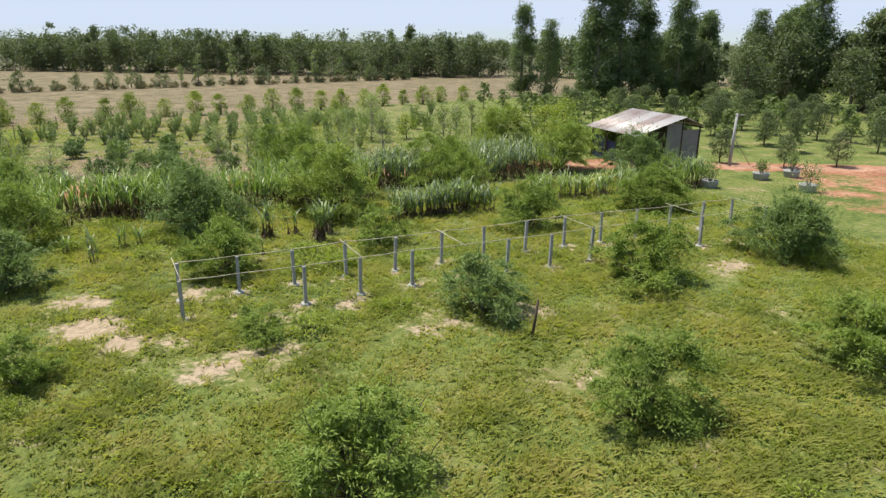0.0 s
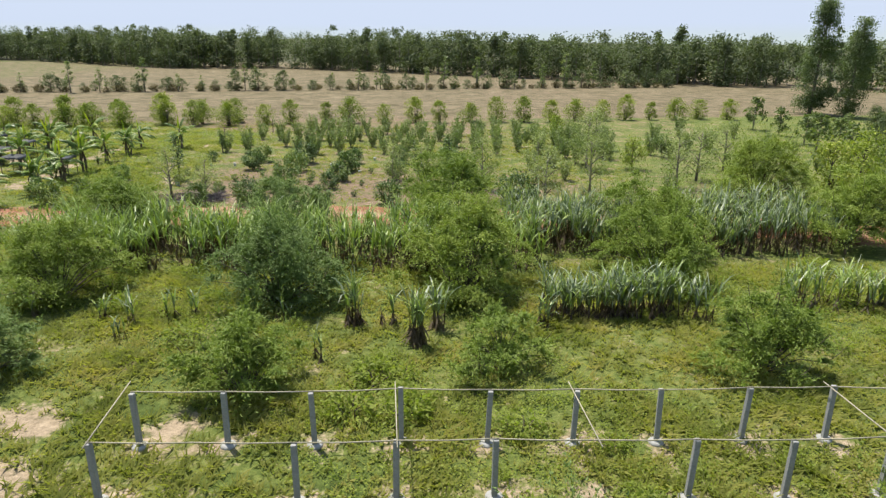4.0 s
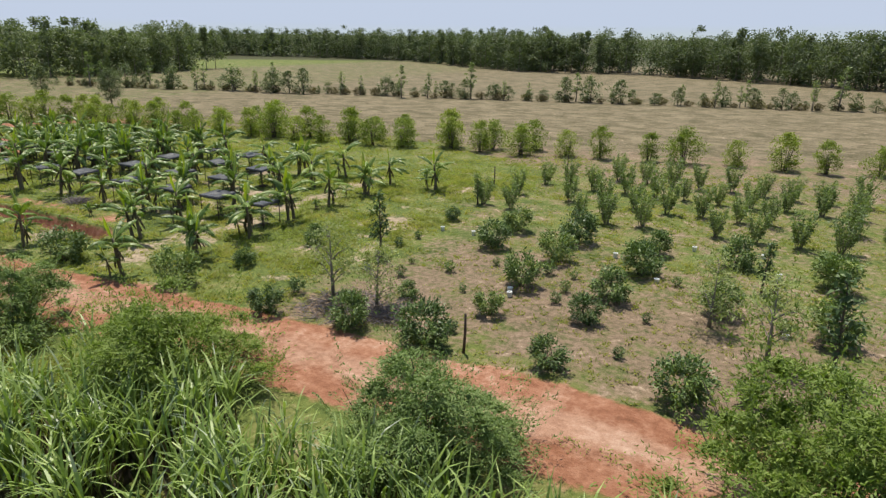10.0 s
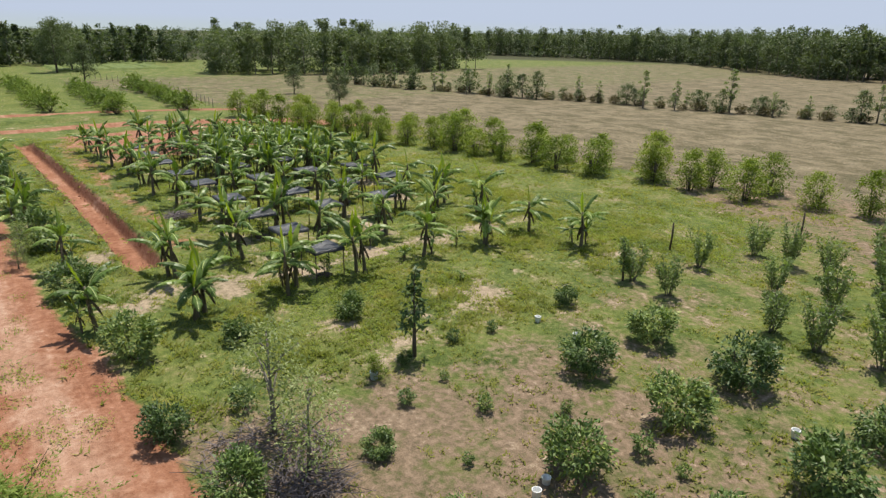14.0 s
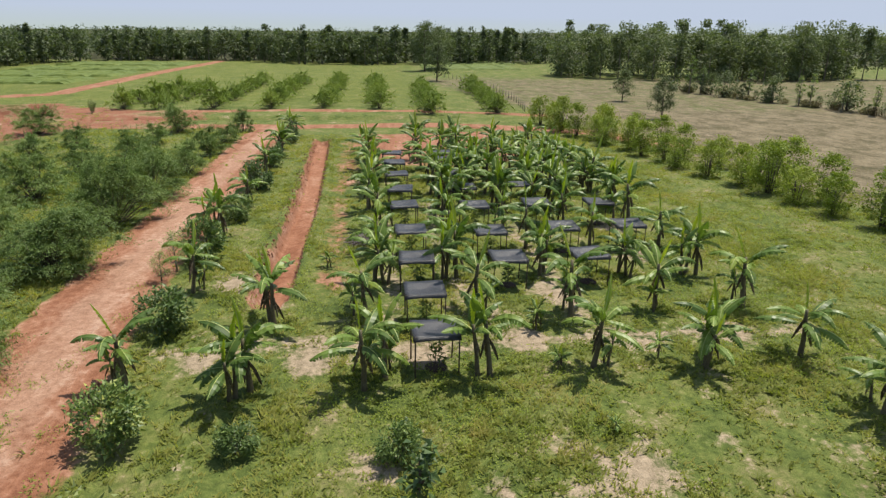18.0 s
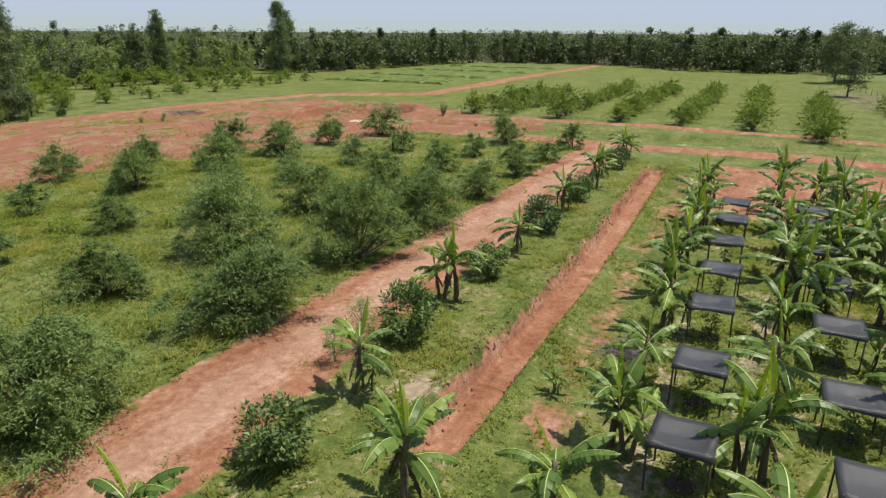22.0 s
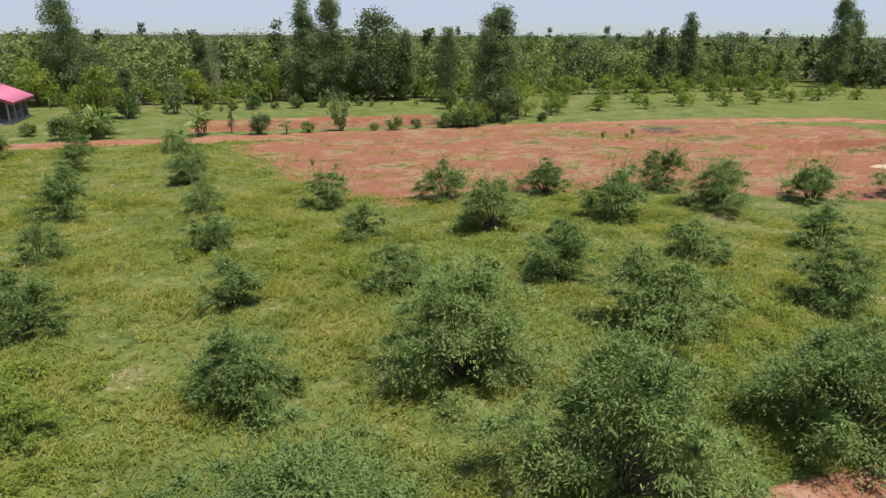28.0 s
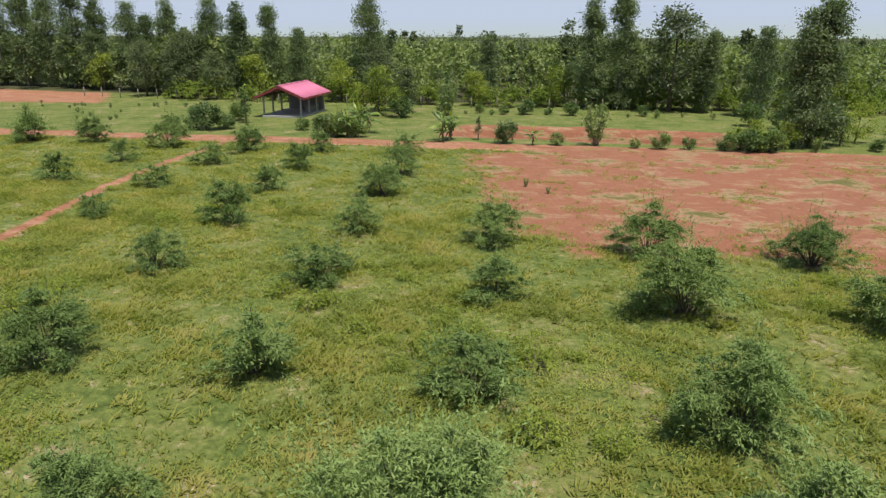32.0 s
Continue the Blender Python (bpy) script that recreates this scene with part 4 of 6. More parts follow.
mango = [(-21.6, 46.6, 1.25), (-28.6, 46.3, 1.3), (-35.4, 46.3, 1.35), (-42.8, 46.2, 1.4), (-50.0, 46.0, 1.4), (-60.5, 46.0, 1.3), (-63, 45.8, 1.2)]
spread(CI, mango, "dense dark mango bush on the grass verge of the road", "bush", "mango bushes on the verge", dice)
young = [(-7.9, 52.7, .42), (-6.4, 54.3, .45), (-2.6, 56.1, .5), (-1.5, 56.2, .35), (-1.2, 53.1, .4), (-9.8, 52.9, .3), (-10.1, 57.7, .4), (-3.4, 48.9, .45), (-10.3, 49.0, .6), (6.0, 49.0, .75), (2.1, 49.9, .35),
         (6.5, 54.5, .5), (5.9, 57.3, .5), (10.2, 62.2, .5), (-8.4, 54.4, .3), (-10.2, 56.1, .45), (-1.3, 54.5, .4), (2.4, 57.6, .4), (2.2, 53.2, .35), (-5.0, 56.0, .3), (-4.8, 52.4, .28), (3.9, 50.0, .35)]
spread(CS, young, "small young fruit sapling on dry bare soil", "sapling", "saplings in the orchard", dice)
VB = [vase_bush(51 + k) for k in range(4)]
rows = []
for j, y in enumerate((65.5, 69.4, 73.1, 76.8)):
    for k in range(17):
        if dice.random() < 0.9 and not (j == 3 and k < 2):
            rows.append((-10.2 + 1.87 * k + dice.uniform(-0.2, 0.2) + 0.35 * j, y + 0.06 * k + dice.uniform(-0.25, 0.25), dice.uniform(0.85, 1.15)))
spread(VB, rows, "upright vase-shaped guava bush with pale stems in a straight row", "bush", "guava rows", dice, (1.1, 1.25))
more = [(14 + dice.uniform(0, 26), 50 + dice.uniform(0, 30), dice.uniform(0.8, 1.3)) for _ in range(46)]
spread(VB, more, "upright grey-green fruit bush in dry grass", "bush", "fruit bushes behind the cane", dice)

SP = [tree(71 + k, "sparse", "young_tree", 3.3, 1.1, 1500, 0.13, 0.25, nc=50, bark="pale_bark") for k in range(3)]
spread(SP, [(-8.7, 49.2, 0.95), (-6.7, 49.2, 0.85), (4.2, 54.0, 0.85), (10.1, 52.5, 1.05), (13.6, 49.0, 1.1), (14.0, 55, 1.0), (18.5, 60, 1.2), (23.2, 53.7, 1.2), (25.4, 56, 1.3), (17, 52, 1.1), (29, 60, 1.2), (20.5, 66, 1.2), (6.2, 52.0, .9)],
       "slender young tree with a thin grey-green crown", "tree", "thin trees in the orchard", dice)
spread(SP, [(-27.2, 45.5, .52), (-26.1, 45.2, .42)], "thin feathery sapling with sparse leaves on the road verge", "sapling", "feathery saplings on the verge", dice)
YG = [tree(81 + k, "bamboo", "lime_tree", 2.6, 1.2, 2200, 0.15, 0.2, nc=30) for k in range(2)]
spread(YG, [(18.4, 72.7, 1.0), (22, 60, .8), (30, 48, 1.4), (33, 50, 1.5)], "bright lime-green small tree", "tree", "lime-green trees", dice)

TS = tree(88, "citrus", "tall_sapling", 3.1, 0.5, 420, 0.22, 0.3, True, nc=40, droop=0.4)
spread([TS], [(8.0, 52.1, 1.05), (-10.15, 54.5, 1.0), (-10.6, 65.3, .7), (5.5, 58.6, .8)], "tall slender dark sapling with a leafy column", "sapling", "tall saplings", dice)
spread(CI, [(-9.95, 54.0, .34), (-13.85, 54.2, .7), (-14.4, 54.6, .4)], "small dark bush on the grass", "bush", "small bushes near the bananas", dice)

# bamboo-like clumps along the field's edge
BB = [tree(91 + k, "bamboo", "bamboo_clump", 2.4 + 0.18 * k, 1.3 - 0.08 * k, 2800, 0.16, 0.08, nc=54, droop=0.0, tight=0.8) for k in range(4)]
row = [(x, 86.3 + 0.2 * x + dice.uniform(-0.6, 0.6), dice.uniform(0.8, 1.15)) for x in np.arange(-72, -24, 2.7)]
row += [(x + dice.uniform(-0.5, 0.5), 86.9 + 0.2 * x + dice.uniform(-0.6, 0.6), dice.uniform(0.75, 1.15)) for x in np.arange(-22, 46, 3.3)]
row += [(x + dice.uniform(-1, 1), 88.8 + 0.2 * x + dice.uniform(-0.6, 0.8), dice.uniform(0.85, 1.2)) for x in np.arange(-66, -12, 3.6)]
for k, clump in enumerate(BB):
    stand_ = random.Random(95 + k)
    for o in list(clump.children):
        if o.name.startswith("trunk"):
            bpy.data.objects.remove(o)
    for j in range(7):
        a_, d_ = stand_.uniform(0, math.tau), stand_.uniform(0.15, 0.55)
        foot_, tip_ = (0.35 * d_ * math.cos(a_), 0.35 * d_ * math.sin(a_), -0.08), (d_ * math.cos(a_), d_ * math.sin(a_), 1.7)
        part("cane", tube_mesh("cane", [foot_, ((foot_[0] + tip_[0]) * 0.42, (foot_[1] + tip_[1]) * 0.42, 0.8), tip_], [0.035, 0.03, 0.015], "bark", 5), clump)
spread(BB, row, "bushy yellow-green bamboo clump at the edge of a ploughed field", "bamboo", "bamboo row at the field edge", dice)
hedge = [(x + dice.uniform(-1.5, 1.5), 141 + 0.3 * x + dice.uniform(-1.0, 1.0), dice.choice((0.4, 0.5, 0.6, 0.75, 0.9, 1.2))) for x in np.arange(-118, 60, 2.2)]
HB = [tree(101 + k, "woods", "hedge_tree", 3.2, 1.5, 900, 0.28, 0.06, nc=40, tight=0.8) for k in range(4)]
spread(HB, hedge, "ragged dark hedge tree on the bank between two fields", "tree", "hedge between the fields", dice)
HS = [tree(106 + k, "guava", "hedge_sapling", 5.0, 0.75, 620, 0.26, 0.3, nc=30, bark="pale_bark", tight=0.9) for k in range(3)]
slim = [(x + dice.uniform(-3, 3), 141 + 0.3 * x + dice.uniform(-1.5, 1.5), dice.choice((0.55, 0.7, 0.85, 1.0, 1.25))) for x in np.arange(-116, 60, 4.6)]
spread(HS, slim, "slender pale-stemmed tree standing out of the hedge", "tree", "slim trees of the hedge", dice)
DB = [round_bush(111 + k, "dry_bush", "dry_shrub", 700, 1.0, 1.1, 0.2, 0.02) for k in range(2)]
brown = [(x + dice.uniform(-1, 1), 140.4 + 0.3 * x + dice.uniform(-0.6, 0.6), dice.uniform(0.7, 1.2)) for x in np.arange(-116, 60, 2.9)]
spread(DB, brown, "low dry brown scrub on the field bank", "shrub", "dry scrub of the hedge", dice)


# ---- banana plants ----
def banana_leaf(seed, length, width, rise, sag, mat="banana"):
    """An arching torn leaf: two rows of blade strips hung on a midrib."""
    rng = np.random.default_rng(seed)
    dead = mat == "dry_skirt"
    n = 15
    s = np.linspace(0, 1, n + 1)
    ang = rise - sag * s ** 1.4
    step = length / n
    px = np.concatenate([[0], np.cumsum(np.cos(ang[:-1]) * step)])
    pz = np.concatenate([[0], np.cumsum(np.sin(ang[:-1]) * step)])
    w = width * 0.5 * np.clip(np.sin(np.clip(s * 1.12 - 0.12, 0, 1) ** 0.75 * math.pi), 0, 1) ** 0.55
    bend = rng.uniform(-0.12, 0.12)
    quads, index = [], []
    droop = rng.uniform(0.35, 0.6) if not dead else 1.15
    for k in range(n):
        a, b = np.array([px[k], bend * s[k] ** 2, pz[k]]), np.array([px[k + 1], bend * s[k + 1] ** 2, pz[k + 1]])
        r = 0.012 * (1 - 0.7 * s[k])
        quads += [[a + (0, r, 0.006), a - (0, r, -0.006), b - (0, r, -0.006), b + (0, r, 0.006)], [a - (0, 0, r * 1.3), a + (0, r, 0.004), b + (0, r, 0.004), b - (0, 0, r * 1.3)]]
        index += [1, 1]
        if w[k] + w[k + 1] < 0.02:
            continue
        for side in (1, -1):
            torn = rng.random() < 0.6
            fold = [droop + 0.35 * t_ + 0.12 * side * math.sin(5 * t_ + seed) + (rng.uniform(0.0, 0.7) if torn else 0) for t_ in (s[k], s[k + 1])]
            gap = rng.uniform(0.15, 0.5) if torn else 0.06
            edge_ = []
            for q_, ang_, w_, f_ in ((a, ang[k], w[k], fold[0]), (b, ang[k + 1], w[k + 1], fold[1])):
                for part_ in (0.55, 1.0):
                    f2 = f_ * (0.45 if part_ < 1 else 0.8)
                    lag = 0.3 * w_ * part_
                    down = w_ * part_ * math.sin(f2)
                    edge_.append(q_ + np.array([lag * math.cos(ang_) + math.sin(ang_) * down, side * w_ * part_ * math.cos(f2), lag * math.sin(ang_) - math.cos(ang_) * down]))
            ma, ea, mb, eb = edge_
            ea, eb = ea + (eb - ea) * gap * 0.5, eb - (eb - ea) * gap
            quads += [[a, ma, mb, b], [ma, ea, eb, mb]]
            index += [0, 0]
    return quads_mesh("banana_leaf", quads, [mat, "midrib" if not dead else mat], index)


LEAF = [banana_leaf(200 + k, L, W, r, g) for k, (L, W, r, g) in enumerate(((1.2, .38, 1.0, 1.3), (1.3, .42, .75, 1.2), (1.2, .38, .45, 1.1), (1.1, .36, 1.3, .9), (1.3, .4, .9, 1.9), (1.05, .36, .1, .9), (1.2, .4, .3, 1.5)))]
SPEAR = [banana_leaf(220 + k, L, W, r, g, "young_banana") for k, (L, W, r, g) in enumerate(((1.1, .18, 1.5, .3), (1.3, .34, 1.25, .6)))]
DEADLEAF = [banana_leaf(230 + k, 0.75, 0.16, -1.0, 0.6, "dry_skirt") for k in range(2)]
STEM = [tube_mesh("pseudostem", [(0, 0, -0.08), (0.01, 0, 0.1), (0.0, 0.02, 0.6), (0.03, 0.0, 1.15), (0.04, 0.01, 1.42)], [0.085, 0.072, 0.056, 0.047, 0.038], "pseudostem", 8) for k in range(1)]


def banana(seed, stems, leafy=8):
    rng = random.Random(seed)
    root = thing("banana_plant", "", "banana plant")
    for k in range(stems):
        a = rng.uniform(0, math.tau)
        d = 0 if k == 0 else rng.uniform(0.25, 0.5)
        h = 1.0 if k == 0 else rng.uniform(0.5, 0.95)
        base = Matrix.Translation((d * math.cos(a), d * math.sin(a), 0)) @ Euler((rng.uniform(-.12, .12), rng.uniform(-.12, .12), a)).to_matrix().to_4x4() @ Matrix.Scale(h, 4)
        part("pseudostem", STEM[0], root, m=base)
        top = base @ Matrix.Translation((0.04, 0.01, 1.34))
        n = leafy if k == 0 else max(5, leafy - 2)
        for j in range(n):
            az = a + j * 2.4 + rng.uniform(-0.3, 0.3)
            me_ = SPEAR[j % 2] if j == 0 else LEAF[rng.randrange(7)]
            part("leaf", me_, root, m=top @ Matrix.Translation((0, 0, -0.045 * j)) @ Euler((0, rng.uniform(-0.15, 0.15), az)).to_matrix().to_4x4() @ Matrix.Scale(rng.uniform(0.82, 1.08), 4))
        for j in range(3 if k == 0 else 2):
            part("dead_leaf", DEADLEAF[j % 2], root, "withered brown leaf", top @ Matrix.Translation((0, 0, -0.1 - 0.16 * j)) @ Euler((0, 0, a + 1.9 * j + 1)).to_matrix().to_4x4())
    return root


BA = [banana(300 + k, s, f) for k, (s, f) in enumerate(((2, 9), (3, 8), (1, 10), (3, 9), (2, 8)))]
BAN = "banana plant with torn arching leaves in a planted row"
front = [(-17.8, 46.7), (-17.4, 50.2), (-17.3, 53.4), (-17.8, 54.0, .9), (-17.7, 57.1), (-17.9, 60.3), (-18.0, 64.0), (-18.1, 67.1), (-14.7, 67.3), (-21.4, 50.3), (-25.0, 46.7, .95), (-32.4, 46.3), (-39.0, 46.3), (-46.9, 46.1), (-54.0, 45.9), (-57.5, 45.8), (-65.0, 45.5)]
spread(BA, front, BAN, "banana plant", "banana plants in front and on the verge", dice, (1.15, 1.35))
SMALL_ROWS = [(53.6, 0.0), (57.3, 0.25), (60.7, 0.0), (64.0, 0.3), (67.5, 0.1)]
for y, shift in SMALL_ROWS:
    spots = []
    for k in range(10):
        x = -22.0 - 3.72 * k - shift
        if dice.random() < 0.94:
            spots.append((x + dice.uniform(-0.2, 0.2), y + dice.uniform(-0.25, 0.25) - 0.012 * 3.7 * k, dice.uniform(0.92, 1.12)))
    spread(BA, spots, BAN, "banana plant", "banana rows", dice, (1.2, 1.45))
thick = [(-37 - 3.3 * i + dice.uniform(-.6, .6), 59.0 + 2.05 * j + dice.uniform(-.5, .5), dice.uniform(1.05, 1.3)) for i in range(6) for j in range(5)]
spread([BA[1], BA[4], BA[0]], thick, "tall banana plant in a dense thicket", "banana plant", "banana thicket", dice)
spread(BA, [(-14.5, 239 / 4, .25), (-17.9, 59.2, .4), (-18.3, 62.5, .45), (-20.8, 59.2, .5), (-27.5, 51.8, .4)], "small young banana sucker on the grass", "banana plant", "banana suckers", dice)
spread(BA, [(-24.4, -17.6, 1.5), (-24.9, -18.3, 1.2), (-32.7, -17.2, .95), (-56.8, -18.2, .6), (-15.0, -18.0, 1.0), (-14.8, -20.6, .9), (-12.8, -21.5, 1.0)], "banana plant on the verge of the south road", "banana plant", "banana plants on the south road", dice)


# ---- shade nets over young plants ----
def shade_frame():
    root = thing("shade_frame", "black shade net sagging on four thin posts over a sapling", "shade frame", "shade nets among the bananas")
    w, d, h = 0.68, 0.64, 1.27
    bm = bmesh.new()
    n = 8
    grid = {}
    for i_ in range(n + 1):
        for j_ in range(n + 1):
            u, v = i_ / n * 2 - 1, j_ / n * 2 - 1
            sag = -0.11 * (1 - u * u) * (1 - v * v) + 0.012 * math.sin(7 * u + 3 * v)
            grid[i_, j_] = bm.verts.new((u * d * 1.02, v * w * 1.02, h + 0.02 + sag))
    for i_ in range(n):
        for j_ in range(n):
            bm.faces.new((grid[i_, j_], grid[i_ + 1, j_], grid[i_ + 1, j_ + 1], grid[i_, j_ + 1]))
    rim = [e for e in bm.edges if e.is_boundary]
    ext = bmesh.ops.extrude_edge_only(bm, edges=rim)
    for v_ in ext["geom"]:
        if isinstance(v_, bmesh.types.BMVert):
            v_.co.z -= 0.13 + 0.02 * math.sin(9 * v_.co.x + 5 * v_.co.y)
            v_.co.x *= 1.02
            v_.co.y *= 1.02
    part("net", bm_mesh("net", bm, "net", True), root, "black woven shade net")
    post = tube_mesh("post", [(0, 0, -0.1), (0.01, 0, 0.6), (0, 0, h + 0.02)], [0.026, 0.024, 0.024], "wood", 6)
    for sx in (-1, 1):
        for sy in (-1, 1):
            part("post", post, root, m=Matrix.Translation((sx * d * 0.96, sy * w * 0.96, 0)))
    long_rail = tube_mesh("rail", [(-d, 0, 0), (0, 0, 0.012), (d, 0, 0)], [0.018] * 3, "wood", 5)
    cross_rail = tube_mesh("rail", [(0, -w, 0), (0, 0, 0.012), (0, w, 0)], [0.018] * 3, "wood", 5)
    for s in (-1, 1):
        part("rail", long_rail, root, m=Matrix.Translation((0, s * w * 0.97, h - 0.04)))
        part("rail", cross_rail, root, m=Matrix.Translation((s * d * 0.97, 0, h - 0.04)))
    return root


def shadowed_sapling():
    """A sapling on a low dark heap that stands in for the net's shadow."""
    root = thing("net_sapling", "small leafy sapling on a dark mound standing in for the net shadow", "sapling", "saplings under the nets")
    bm = bmesh.new()
    bmesh.ops.create_uvsphere(bm, u_segments=16, v_segments=8, radius=0.36)
    for v_ in bm.verts:
        v_.co.z = v_.co.z * 0.25 * (1 + 0.2 * math.sin(19 * v_.co.x + 13 * v_.co.y)) - 0.01
    # added dark heap: net shadow given as shape and colour
    part("mound", bm_mesh("mound", bm, "shadow_fill", True), root, "low dark heap standing in for the net shadow")
    part("stalk", tube_mesh("stalk", [(0, 0, 0.02), (0.02, 0, 0.4), (0, 0.03, 0.7)], [0.018, 0.014, 0.008], "bark", 5), root)
    rng = np.random.default_rng(7)
    p = np.stack([rng.normal(size=110) * 0.17, rng.normal(size=110) * 0.17, rng.uniform(0.2, 0.85, 110)], 1)
    part("crown", quads_mesh("sapling_crown", leaves(rng, p, 0.2, 0.06, p * np.array([3, 3, 0.2]), 0.3, 0.4), ["citrus"]), root)
    return root


FRAME, RING = shade_frame(), shadowed_sapling()
for y, xs in ((55.5, (-18.45, -21.6, -25.0, -29.0, -33.3, -37.2, -41.1, -45.0, -48.8)), (59.1, (-25.0, -28.8, -33.3, -37.2, -41.3, -45.6, -48.6)), (62.5, (-25.2, -29.1, -33.8, -37.6)), (65.8, (-29.4, -33.6))):
    for k, x in enumerate(xs):
        yy = y - 0.02 * (-18 - x)
        copy_thing(FRAME, pose(x, yy, ground(x, yy), dice.uniform(-1.5, 1.5), dice.uniform(-2, 2), dice.uniform(-4, 4)))
        copy_thing(RING, pose(x + 0.05, yy + 0.05, ground(x, yy), 0, 0, dice.uniform(0, 360)))


# ---- sugar cane ----
def cane_quads(rng, bases, height, blades, grey, lean=0.12, tuft=False):
    """Cane stalks with arching blades and a skirt of dead ones; grey: share of blades in the sheen colour. Returns
    quads and material numbers.
    """
    q, idx = [], []
    for bx, by in bases:
        bz = ground(bx, by)
        h = height * rng.uniform(0.7, 1.1) * (0.82 + 0.22 * math.sin(1.1 * bx + 0.7) * math.sin(1.3 * by))
        tx, ty = rng.normal(size=2) * lean * h
        root_, top = np.array([bx, by, bz - 0.05]), np.array([bx + tx, by + ty, bz + h * 0.62])
        a = rng.uniform(0, math.tau)
        o = np.array([math.cos(a), math.sin(a), 0]) * 0.02
        o2 = np.array([-o[1], o[0], 0])
        for d in (o, o2):
            q.append([root_ - d, root_ + d, top + d * 0.7, top - d * 0.7])
            idx.append(2)
        for j in range(blades):
            s = rng.uniform(0.25, 1.0)
            dead = s < (0.78 if tuft else 0.6)
            f = root_ + (top - root_) * s
            az = rng.uniform(0, math.tau)
            L = rng.uniform(0.85, 1.6) * (0.5 if dead else 1.0) * (height / 2.2) ** 0.5
            rise = rng.uniform(1.2, 1.55) if not dead else rng.uniform(-1.5, -0.7)
            sag = rng.uniform(0.2, 2.0) if not dead else rng.uniform(-0.2, 0.4)
            wdt = rng.uniform(0.022, 0.04)
            side = np.array([-math.sin(az), math.cos(az), 0]) * wdt
            ang = rise - sag * np.array([0, 0.2, 0.5, 0.8])
            pts = [f]
            for k in range(4):
                pts.append(pts[-1] + L / 4 * np.array([math.cos(az) * math.cos(ang[k]), math.sin(az) * math.cos(ang[k]), math.sin(ang[k])]))
            ws = (0.6, 1.0, 0.9, 0.55, 0.05)
            for k in range(4):
                q.append([pts[k] - side * ws[k], pts[k] + side * ws[k], pts[k + 1] + side * ws[k + 1], pts[k + 1] - side * ws[k + 1]])
                idx.append(2 if dead else (1 if rng.random() < grey else 0))
    return np.array(q), np.array(idx)


def cane_patch(seed, poly_fn, count, height, grey, label, blades=10):
    rng = np.random.default_rng(seed)
    bases = []
    while len(bases) < count:
        x, y = poly_fn(rng)
        if rng.random() < 0.15 + 1.1 * max(0.0, 0.5 + 0.5 * math.sin(0.9 * x + 1.7 * math.sin(0.8 * y + seed)) * math.sin(1.15 * y + 1.1 * math.sin(0.6 * x))):
            bases.append((x, y))
    q, idx = cane_quads(rng, bases, height, blades, grey)
    tagged(new("sugarcane_patch", quads_mesh("sugarcane_patch", q, ["cane", "cane_sheen", "straw"], idx)), label, "sugar cane", kind="stuff")


cane_patch(1, lambda r: (r.uniform(-11, 11.5), 38.4 + r.uniform(-2.2, 2.2)), 700, 2.35, 0.12, "dense stand of green sugar cane with dry lower leaves")
cane_patch(2, lambda r: (r.uniform(10.5, 26), 41.6 + r.uniform(-2.6, 2.4)), 520, 2.5, 0.75, "thick stand of green sugar cane with silvery sheen in the blade colour")
cane_patch(3, lambda r: (r.uniform(10.7, 16.8), 32.0 + r.uniform(-0.6, 0.6)), 125, 1.75, 0.6, "short row of green cane with sheen in the blade colour in the grass")
cane_patch(4, lambda r: (r.uniform(19.5, 27.5), 32.9 + r.uniform(-0.6, 0.6)), 90, 1.6, 0.4, "row of green cane before the shed")
cane_patch(5, lambda r: (32.3 + r.normal() * 0.9, 33.6 + r.normal() * 0.7), 60, 2.0, 0.5, "clump of tall cane beside the shed")
for k, (x, y, n, h) in enumerate(((4.3, 31.1, 9, 1.9), (6.5, 29.7, 16, 1.7), (7.2, 31.0, 9, 1.5), (5.5, 31.0, 5, 1.2), (11.3, 38.3, 26, 2.6), (-3.2, 31.2, 4, 1.0), (-3.0, 30.1, 3, .7), (-2.1, 31.5, 3, .9), (-4.4, 31.3, 3, .8), (1.8, 31.4, 3, .7), (-1.4, 32.0, 3, .8), (-6.7, 31.5, 3, .8), (3.6, 28.6, 2, .9), (10.8, 31.0, 5, 1.2))):
    rng_ = np.random.default_rng(60 + k)
    spot = [(rng_.normal() * 0.13, rng_.normal() * 0.13) for _ in range(n)]
    q, idx = cane_quads(rng_, [(x + a, y + b) for a, b in spot], h, 12, 0.55, 0.03, True)
    q = q - np.array([x, y, ground(x, y)])
    ob = new("sugarcane_clump", quads_mesh("sugarcane_clump", q, ["cane", "cane_sheen", "straw"], idx))
    ob.matrix_basis = pose(x, y, ground(x, y))
    tagged(ob, "lone clump of cane with pale drooping blades and a dry foot", "sugar cane", "lone cane clumps")


